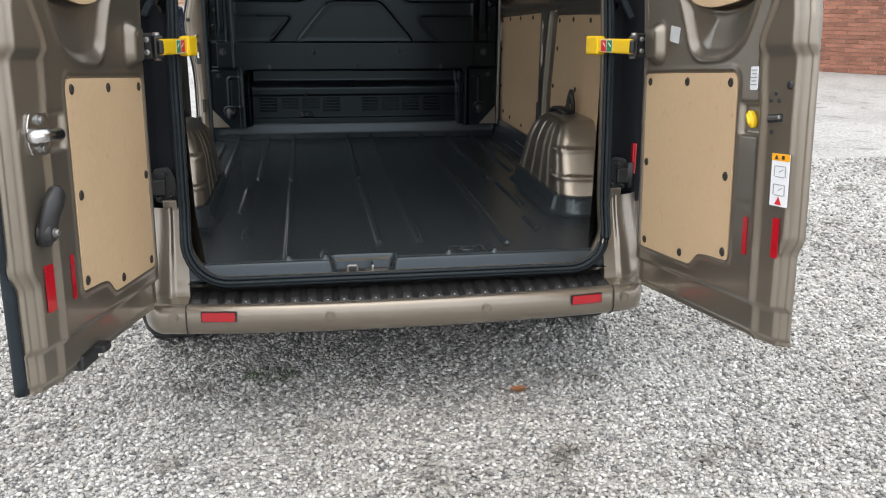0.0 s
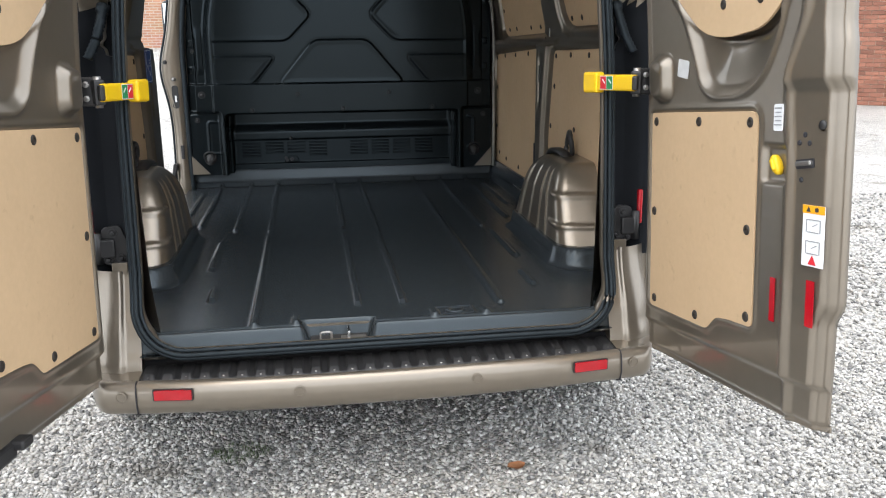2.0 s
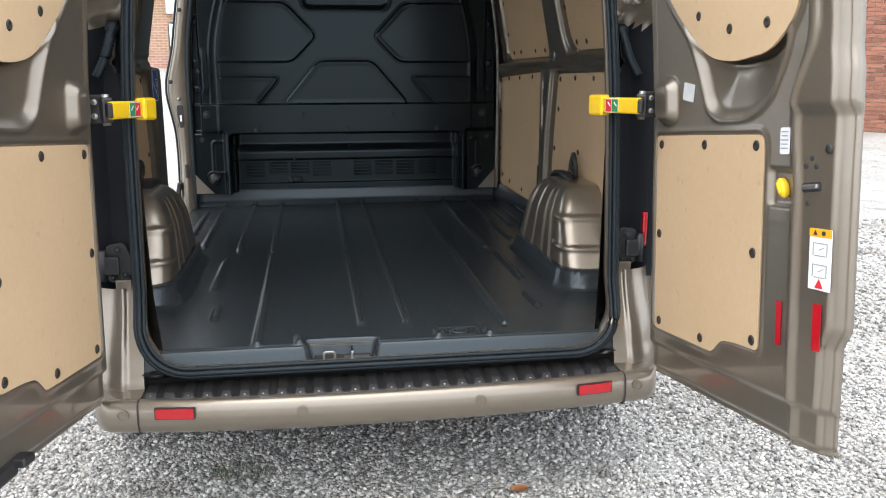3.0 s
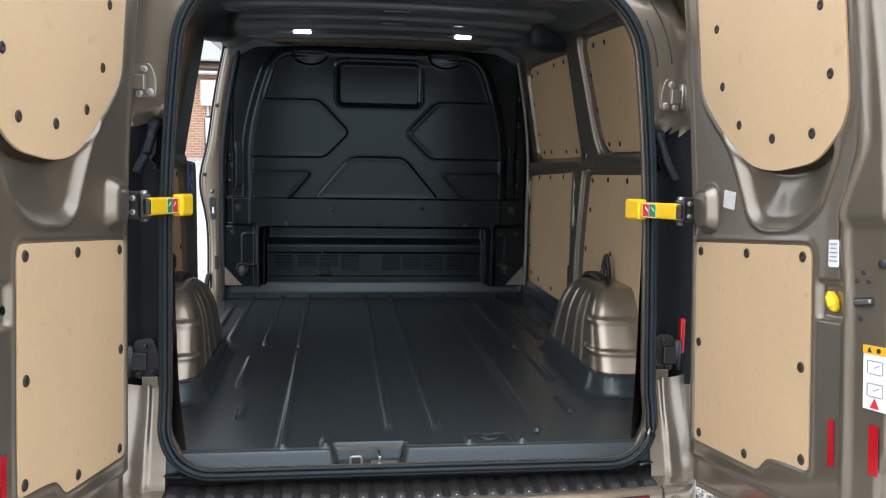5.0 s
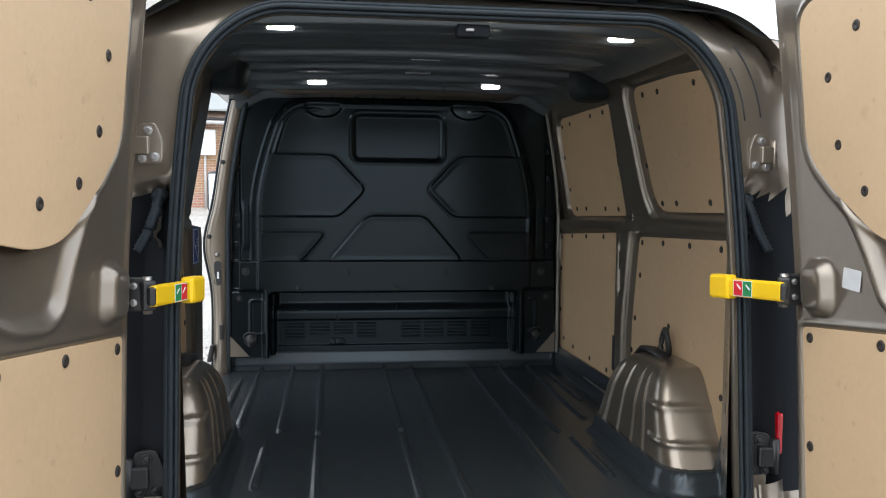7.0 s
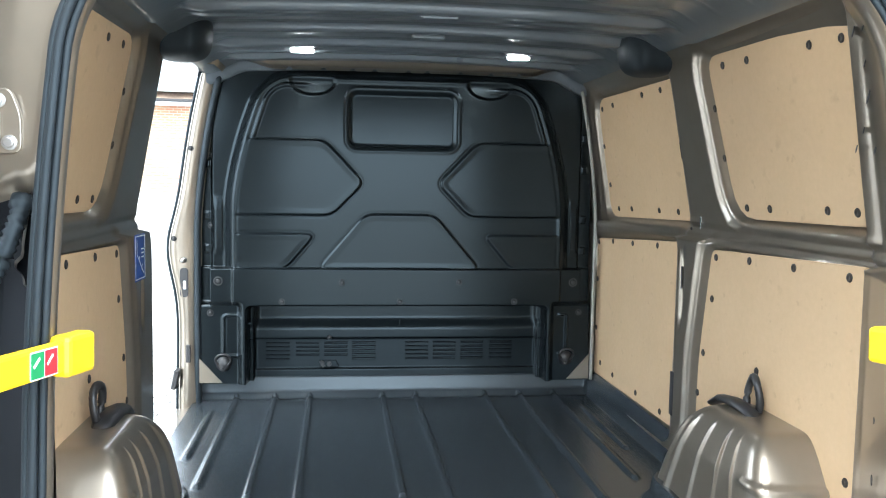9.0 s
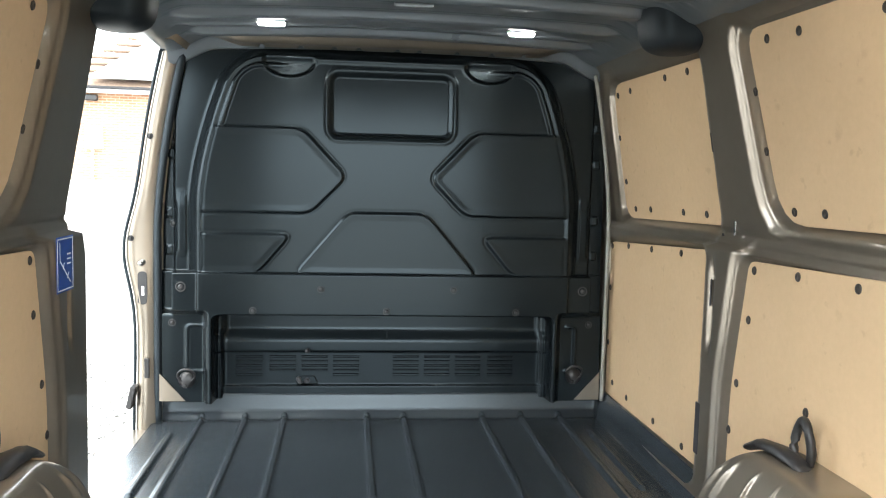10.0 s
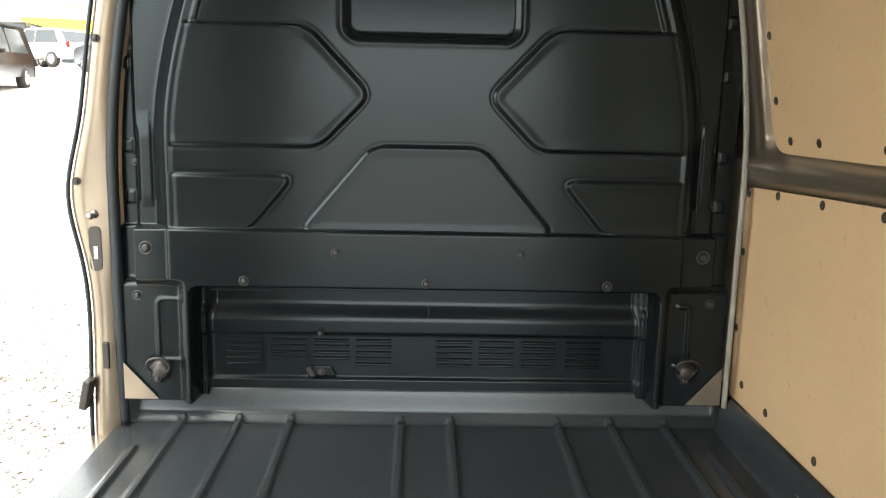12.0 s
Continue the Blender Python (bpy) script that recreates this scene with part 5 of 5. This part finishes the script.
# ------ far side of the yard
def brick_material(name, a, b, mortar):
    m = bpy.data.materials.new(name)
    m.use_nodes = True
    t = m.node_tree
    p = t.nodes["Principled BSDF"]
    p.inputs["Roughness"].default_value = 0.85
    c = t.nodes.new("ShaderNodeTexCoord")
    k = t.nodes.new("ShaderNodeTexBrick")
    for i, v in ((1, (*a, 1)), (2, (*b, 1)), (3, (*mortar, 1)), (4, 1.0), (5, 0.010), (7, 0.0), (8, 0.225), (9, 0.075)):
        k.inputs[i].default_value = v
    turn = t.nodes.new("ShaderNodeMapping")
    turn.inputs["Rotation"].default_value = (radians(-90), 0, 0)
    t.links.new(c.outputs["Object"], turn.inputs[0])
    t.links.new(turn.outputs[0], k.inputs["Vector"])
    n = t.nodes.new("ShaderNodeTexNoise")
    n.inputs["Scale"].default_value = 1.2
    t.links.new(c.outputs["Object"], n.inputs["Vector"])
    mx = t.nodes.new("ShaderNodeMix")
    mx.data_type, mx.blend_type = "RGBA", "MULTIPLY"
    mx.inputs[0].default_value = 0.35
    t.links.new(k.outputs[0], mx.inputs[6])
    t.links.new(n.outputs[1], mx.inputs[7])
    t.links.new(mx.outputs[2], p.inputs["Base Color"])
    bu = t.nodes.new("ShaderNodeBump")
    bu.inputs["Distance"].default_value = 0.006
    bu.invert = True
    t.links.new(k.outputs[1], bu.inputs["Height"])
    t.links.new(bu.outputs[0], p.inputs["Normal"])
    return m


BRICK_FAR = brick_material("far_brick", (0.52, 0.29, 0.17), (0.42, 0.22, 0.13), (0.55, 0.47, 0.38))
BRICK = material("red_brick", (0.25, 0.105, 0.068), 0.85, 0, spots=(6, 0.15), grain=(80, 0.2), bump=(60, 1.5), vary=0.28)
BRICK_REST = material("red_brick_rest", (0.25, 0.105, 0.068), 0.85, 0, spots=(6, 0.15), grain=(80, 0.2), bump=(60, 1.5), vary=0.28, island=True)
MORTAR = material("mortar", (0.45, 0.36, 0.29), 0.9, 0, spots=(3, 0.15), grain=(60, 0.2), bump=(90, 1))
SLATE = material("grey_slate", (0.20, 0.21, 0.23), 0.7, 0, spots=(2, 0.2), grain=(20, 0.2), bump=(12, 6))
TILE = material("clay_tile", (0.20, 0.14, 0.10), 0.8, 0, spots=(2, 0.3), grain=(20, 0.2), bump=(9, 12))
FRAME_WHITE = material("white_window_paint", (0.75, 0.75, 0.74), 0.5, 0, spots=(5, 0.05))
GLASS = material("dark_glass", (0.04, 0.05, 0.06), 0.12, 0, spots=(1, 0.1), coat=0.0, shine=0.25)
GREY_PIPE = material("grey_plastic_pipe", (0.45, 0.45, 0.45), 0.5, 0, spots=(6, 0.1))
RENDER_WALL = material("pale_render", (0.62, 0.60, 0.55), 0.85, 0, spots=(0.6, 0.08), grain=(30, 0.08))
YELLOW_SIGN = material("yellow_fascia", (0.80, 0.62, 0.05), 0.5, 0, spots=(0.8, 0.06))


def house(name, label, m, width, depth, height, rise, wall_mat, roof_mat, windows, boxes=(), hip=0.0):
    """Front wall along x at y = 0, roof ridge along x."""
    h = thing(name, label, "building", m)
    wall = [(0, 0, -1.2), (width, 0, -1.2), (width, depth, -1.2), (0, depth, -1.2), (0, 0, height), (width, 0, height), (width, depth, height), (0, depth, height), (hip, depth / 2, height + rise), (width, depth / 2, height + rise)]
    put("wall", mesh("wall", wall, [(0, 1, 5, 4), (1, 2, 6, 9, 5), (2, 3, 7, 6), (3, 0, 4, 8, 7)], wall_mat, False), h)
    o, t = 0.30, 0.14
    slope = rise / (depth / 2)
    for sy in (0, 1):
        ya, yb = (-o, depth / 2) if sy == 0 else (depth + o, depth / 2)
        za, zb = height - o * slope + 0.02, height + rise + 0.02
        v = [(-o, ya, za), (width + o, ya, za), (width + o, yb, zb), (-o + hip, yb, zb)]
        v += [(x, y, z + t) for x, y, z in v]
        put("roof", mesh("roof", v, [(3, 2, 1, 0), (4, 5, 6, 7), (0, 1, 5, 4), (1, 2, 6, 5), (2, 3, 7, 6), (3, 0, 4, 7)], roof_mat, False), h)
    put("gutter", mesh("gutter", *tube([(-o, -o - 0.05, height - o * slope + 0.02), (width + o, -o - 0.05, height - o * slope + 0.02)], 0.06, 8), GREY_PIPE), h)
    for x, z, w, hh in windows:
        win = part("window", box_bm((w, 0.08, hh), 0.01), FRAME_WHITE, h, "white framed window", pose(x, -0.02, z))
        for k in (-1, 1):
            part("pane", box_bm((w / 2 - 0.10, 0.02, hh - 0.14), 0.004), GLASS, win, "", pose(k * w / 4, -0.04, 0))
    for x, z, w, hh in boxes:
        part("meter_box", box_bm((w, 0.16, hh), 0.015), FRAME_WHITE, h, "white meter box", pose(x, -0.08, z))
        put("downpipe", mesh("downpipe", *tube([(x - 0.05, -0.08, -0.2), (x - 0.05, -0.08, z)], 0.035, 8), GREY_PIPE), h)
    return h


def on_ground(x, y, turn=0):
    return pose(x, y, ground_z(x, y), 0, 0, turn)


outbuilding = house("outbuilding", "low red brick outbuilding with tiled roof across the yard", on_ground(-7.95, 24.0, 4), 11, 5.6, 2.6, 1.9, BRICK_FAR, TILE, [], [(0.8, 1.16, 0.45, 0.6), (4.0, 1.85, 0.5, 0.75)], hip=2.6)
LEAD = material("pale_roof_sheet", (0.27, 0.29, 0.29), 0.6, 0, spots=(0.7, 0.1), grain=(9, 0.06), bump=(3, 8))
sv = [(0.7, -0.34, 2.62), (11.2, -0.34, 2.62), (11.2, 2.75, 4.70), (2.9, 2.75, 4.70)]
sv += [(x, y, z + 0.05) for x, y, z in sv]
put("roof_sheet", mesh("roof_sheet", sv, [(3, 2, 1, 0), (4, 5, 6, 7), (0, 1, 5, 4), (1, 2, 6, 5), (2, 3, 7, 6), (3, 0, 4, 7)], LEAD, False), outbuilding, "pale grey sheet over the roof slope", Matrix.Translation((0, 0, 0.14)))
put("eaves_board", mesh("eaves_board", *tube([(-0.3, -0.30, 2.50), (11.3, -0.30, 2.50)], 0.07, 6), TYRE), outbuilding, "dark eaves board")
for k in range(9):                                 # tile courses at the end of the slope
    q = k / 9
    put("tile_course", mesh("tile_course", *tube([(-0.32 + 2.6 * q, -0.30 + 3.1 * q, 2.66 + 2.08 * q), (0.68 + 2.1 * q, -0.30 + 3.1 * q, 2.66 + 2.08 * q)], 0.045, 6), TILE), outbuilding, "", Matrix.Translation((0, -0.02, 0.10)))
part("wall_lamp", box_bm((0.34, 0.22, 0.16), 0.03), PLASTIC, outbuilding, "dark flood lamp under the eaves", pose(0.75, -0.16, 2.25))
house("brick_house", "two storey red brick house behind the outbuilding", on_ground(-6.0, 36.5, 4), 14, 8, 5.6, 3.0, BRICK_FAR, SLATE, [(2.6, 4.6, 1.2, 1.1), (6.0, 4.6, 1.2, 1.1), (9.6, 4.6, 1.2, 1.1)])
far_shop = house("workshop_building", "pale rendered workshop with a yellow fascia", on_ground(-30.5, 53.5, 20), 16, 8, 4.0, 1.6, RENDER_WALL, SLATE, [(2.0, 1.1, 2.4, 1.7), (8.0, 1.1, 2.2, 1.7), (11.5, 1.1, 2.2, 1.7)])
part("fascia", box_bm((5.6, 0.3, 1.35), 0.03), YELLOW_SIGN, far_shop, "yellow fascia board", pose(8.7, -0.25, 2.35))
part("fascia", box_bm((3.4, 0.3, 1.35), 0.03), YELLOW_SIGN, far_shop, "yellow fascia board", pose(13.6, -0.25, 2.35))
house("white_house", "white rendered house with a tiled roof behind the workshop", on_ground(-40.0, 72.0, 18), 17, 9, 6.2, 4.2, RENDER_WALL, TILE, [(4.0, 4.6, 1.3, 1.3), (9.0, 4.6, 1.3, 1.3), (13.0, 4.6, 1.3, 1.3)])
house("gabled_cottage", "pale gabled cottage with a slate roof", on_ground(-22.0, 66.0, 108), 9, 6.5, 4.6, 2.8, RENDER_WALL, SLATE, [(3.0, 3.2, 1.1, 1.2)])

# ------ small tree behind the outbuilding
BARK = material("grey_bark", (0.16, 0.12, 0.09), 0.9, 0, spots=(6, 0.3), grain=(40, 0.2), bump=(30, 6))
LEAVES = material("green_leaves", (0.07, 0.11, 0.035), 0.6, 0, spots=(3, 0.3), vary=0.45, island=True)
tree = thing("tree", "small leafy tree behind the brick outbuilding", "tree", on_ground(-10.1, 31.5) @ Matrix.Scale(0.78, 4))
limbs = [[Vector((0, 0, -0.1)), Vector((0.06, 0, 1.2)), Vector((0.0, 0.05, 2.4)), Vector((0.1, 0.0, 3.6))]]
put("trunk", mesh("trunk", *tube(limbs[0], [0.16, 0.13, 0.10, 0.04], 9), BARK), tree, "grey tapered trunk")
cv, cf = [], []
for k in range(11):
    a, z0 = k * 2.4, 1.7 + 0.17 * k
    reach = 0.8 - 0.03 * k
    tip = Vector((reach * math.cos(a), reach * math.sin(a), z0 + 0.9))
    put("limb", mesh("limb", *tube([Vector((0.05, 0, z0)), Vector((0.05, 0, z0)).lerp(tip, 0.5) + Vector((0, 0, -0.08)), tip], [0.05, 0.035, 0.012], 6), BARK), tree)
    for j in range(130):
        c = tip + Vector((random.gauss(0, 0.30), random.gauss(0, 0.30), random.gauss(0.05, 0.26)))
        d = Vector((random.gauss(0, 1), random.gauss(0, 1), random.gauss(0, 1))).normalized()
        e = d.orthogonal().normalized()
        w = random.uniform(0.05, 0.10)
        o = len(cv)
        cv += [c - d * w, c + e * w * 0.5, c + d * w, c - e * w * 0.5]
        cf.append((o, o + 1, o + 2, o + 3))
put("crown", mesh("crown", cv, cf, LEAVES, False), tree, "uneven crown of small leaves")


# ------ parked cars
def car(label, paint, length, height, boxy, m):
    c = thing("car", label, "car", m, "parked cars")
    hl = length / 2
    if boxy:
        prof = [(-hl, 0.35), (-hl, 0.9), (-hl + 0.08, 1.1), (-hl + 0.25, height), (hl - 1.5, height), (hl - 0.85, 1.10), (hl - 0.1, 0.95), (hl, 0.75), (hl, 0.35)]
    else:
        prof = [(-hl, 0.40), (-hl, 0.85), (-hl + 0.15, 0.98), (-hl + 0.60, height - 0.06), (-hl + 1.0, height), (0.35, height), (1.05, 0.98), (hl - 0.25, 0.82), (hl, 0.62), (hl, 0.35)]
    prof = rounded(prof, 0.12, 3)
    bm = bmesh.new()
    rows = []
    for y, k in ((-0.86, 0.93), (-0.89, 1.0), (0.89, 1.0), (0.86, 0.93)):
        rows.append([bm.verts.new((x * (1 if k == 1 else 0.995), y * (1 - 0.16 * max(0.0, z - 0.9) / 0.6), 0.35 + (z - 0.35) * (k if z < 0.4 else 1))) for x, z in prof])
    n = len(prof)
    for a, b in zip(rows, rows[1:]):
        for i in range(n):
            bm.faces.new((a[i], a[(i + 1) % n], b[(i + 1) % n], b[i]))
    bm.faces.new(rows[0][::-1])
    bm.faces.new(rows[-1])
    bmesh.ops.recalc_face_normals(bm, faces=bm.faces)
    body = part("body", bm, paint, c, "", None, True)
    zt = height - 0.10
    for sy in (-1, 1):
        for x0, x1, s0, s1 in ((-hl + 0.45, -0.25, 0.30, 0.0), (-0.18, 0.95 if not boxy else hl - 1.05, 0.0, 0.62)):
            pts = [(x0, 1.0), (x1, 1.0), (x1 - s1, zt), (x0 + s0, zt)]
            v = [(x, sy * (0.897 * (1 - 0.16 * (z - 0.9) / 0.6)), z) for x, z in pts]
            put("side_window", mesh("side_window", v, [(0, 1, 2, 3) if sy < 0 else (3, 2, 1, 0)], GLASS, False), c)
        for x in (-hl + 0.85, hl - 0.85):
            w = put("wheel", mesh("wheel", *lathe([(0.0, -0.11), (0.30, -0.11), (0.325, -0.08), (0.325, 0.08), (0.30, 0.11), (0.0, 0.11)], 24), TYRE), c, "", pose(x, 0.80 * sy, 0.325, 90, 0, 0))
            put("rim", mesh("rim", *lathe([(0.20, -0.115), (0.20, 0.115), (0.0, 0.112)], 18), CHROME), w, "pale alloy rim")
            put("rim", mesh("rim", *lathe([(0.0, -0.112), (0.20, -0.115), (0.20, 0.0)], 18), CHROME), w, "pale alloy rim")
        part("headlight", box_bm((0.12, 0.30, 0.14), 0.03), LENS, c, "clear headlight", pose(hl - 0.10, 0.62 * sy, 0.72))
        part("tail_light", box_bm((0.08, 0.16, 0.26), 0.03), RED, c, "red tail light", pose(-hl + 0.04, 0.74 * sy, 0.92))
        part("door_mirror", box_bm((0.10, 0.16, 0.12), 0.03), paint, c, "", pose(0.75, 0.98 * sy, 1.02))
    y0, y1 = (hl - 1.42, hl - 0.92) if boxy else (0.42, 1.0)
    put("windscreen", mesh("windscreen", [(y1 + 0.01, -0.74, 1.04), (y1 + 0.01, 0.74, 1.04), (y0 + 0.03, 0.66, height - 0.06), (y0 + 0.03, -0.66, height - 0.06)], [(0, 1, 2, 3)], GLASS, False), c)
    put("rear_window", mesh("rear_window", [(-hl + 0.10 if boxy else -hl + 0.17, 0.70, 1.04), (-hl + 0.10 if boxy else -hl + 0.17, -0.70, 1.04), (-hl + 0.21 if boxy else -hl + 0.53, -0.62, height - 0.12), (-hl + 0.21 if boxy else -hl + 0.53, 0.62, height - 0.12)], [(0, 1, 2, 3)], GLASS, False), c)
    return c


BLACK_CAR = material("black_car_paint", (0.010, 0.009, 0.009), 0.35, 0.0, spots=(2, 0.1), coat=0.15, shine=0.3)
WHITE_CAR = material("white_car_paint", (0.72, 0.72, 0.72), 0.3, 0, spots=(2, 0.03), coat=1.0)
BLUE_CAR = material("blue_grey_car_paint", (0.05, 0.06, 0.075), 0.35, 0.2, spots=(2, 0.1), coat=0.3)
car("black estate car parked on the gravel", BLACK_CAR, 4.3, 1.74, True, on_ground(-11.9, 23.75, 277))
car("white hatchback parked across the yard", WHITE_CAR, 4.0, 1.6, False, on_ground(-16.0, 38.0, 155))
car("dark blue people carrier parked across the yard", BLUE_CAR, 4.6, 1.85, True, on_ground(-11.3, 33.7, 137))
car("dark van parked by the workshop", BLACK_CAR, 4.9, 2.0, True, on_ground(-19.2, 43.0, 100))

# ------ brick building beside the yard
WALL_A, WALL_B = Vector((8.2, 13.2, 0)), Vector((11.6, 10.6, 0))
along = (WALL_B - WALL_A).normalized()
hall = thing("brick_building", "red brick building at the edge of the gravel yard", "building", frame_of(WALL_A - along * 6 - Vector((0, 0, 0.05)), along, Vector((0, 0, 1))))
part("wall_core", box_bm((16, 4.2, 0.3)), MORTAR, hall, "mortar joints", pose(8, 2.05, -0.155))
part("roof", box_bm((16.6, 0.22, 4.0), 0.03), SLATE, hall, "", pose(8, 4.25, -1.6))
BRICK_ME = bpy.data.meshes.new("brick")
bmk = box_bm((0.215, 0.065, 0.03), 0.004, 1)
bmk.to_mesh(BRICK_ME)
bmk.free()
BRICK_ME.materials.append(BRICK)
near, rest_v, rest_f = [], [], []
bv0 = [v.co.copy() for v in BRICK_ME.vertices]
bf0 = [tuple(f.vertices) for f in BRICK_ME.polygons]
for row in range(55):
    for col in range(70):
        x, y = col * 0.225 + (0.1125 if row % 2 else 0.0) + 0.12, row * 0.075 + 0.04
        if 8.2 < x < 11.2 and row < 23:
            near.append((x, y))
        else:
            o = len(rest_v)
            rest_v += [(v.x + x, v.y + y, v.z) for v in bv0]
            rest_f += [tuple(o + i for i in f) for f in bf0]
rest = put("brickwork", mesh("brickwork", rest_v, rest_f, BRICK_REST, False), hall)
tagged(rest, "red brick courses", kind="stuff")
for x, y in near:
    put("brick", BRICK_ME, hall, "", pose(x, y, random.uniform(-0.001, 0.001)))

# ------ small things on the gravel
LEAFM = material("brown_leaf", (0.28, 0.12, 0.05), 0.7, 0, spots=(40, 0.3))
lv_, lf_ = grid(lambda a, b: (0.034 * a, 0.020 * b * (1 - a * a) ** 0.6, 0.004 * a * a + 0.006 * b * b), span(-1, 1, 9), span(-1, 1, 5))
leaf = put("fallen_leaf", mesh("fallen_leaf", lv_, lf_, LEAFM), None, "", pose(0.42, 0.36, 0.016, 8, 5, 20))
tagged(leaf, "brown fallen leaf on the gravel", "leaf")
MOSS = material("moss_green", (0.05, 0.075, 0.025), 0.9, 0, spots=(30, 0.4))
tv, tf = [], []
for k in range(160):
    a, r = random.uniform(0, math.tau), 0.07 * math.sqrt(random.random())
    x, y = 1.5 * r * math.cos(a), r * math.sin(a)
    h, b, w = random.uniform(0.006, 0.018), random.uniform(0, math.tau), 0.003
    o = len(tv)
    tv += [(x - w * math.cos(b), y - w * math.sin(b), 0), (x + w * math.cos(b), y + w * math.sin(b), 0), (x + random.uniform(-0.01, 0.01), y + random.uniform(-0.01, 0.01), h)]
    tf.append((o, o + 1, o + 2))
tuft = put("moss_tuft", mesh("moss_tuft", tv, tf, MOSS, False), None, "", pose(-0.48, 0.62, 0.008))
tagged(tuft, "small dark green weed tuft in the gravel", "weed", kind="stuff")
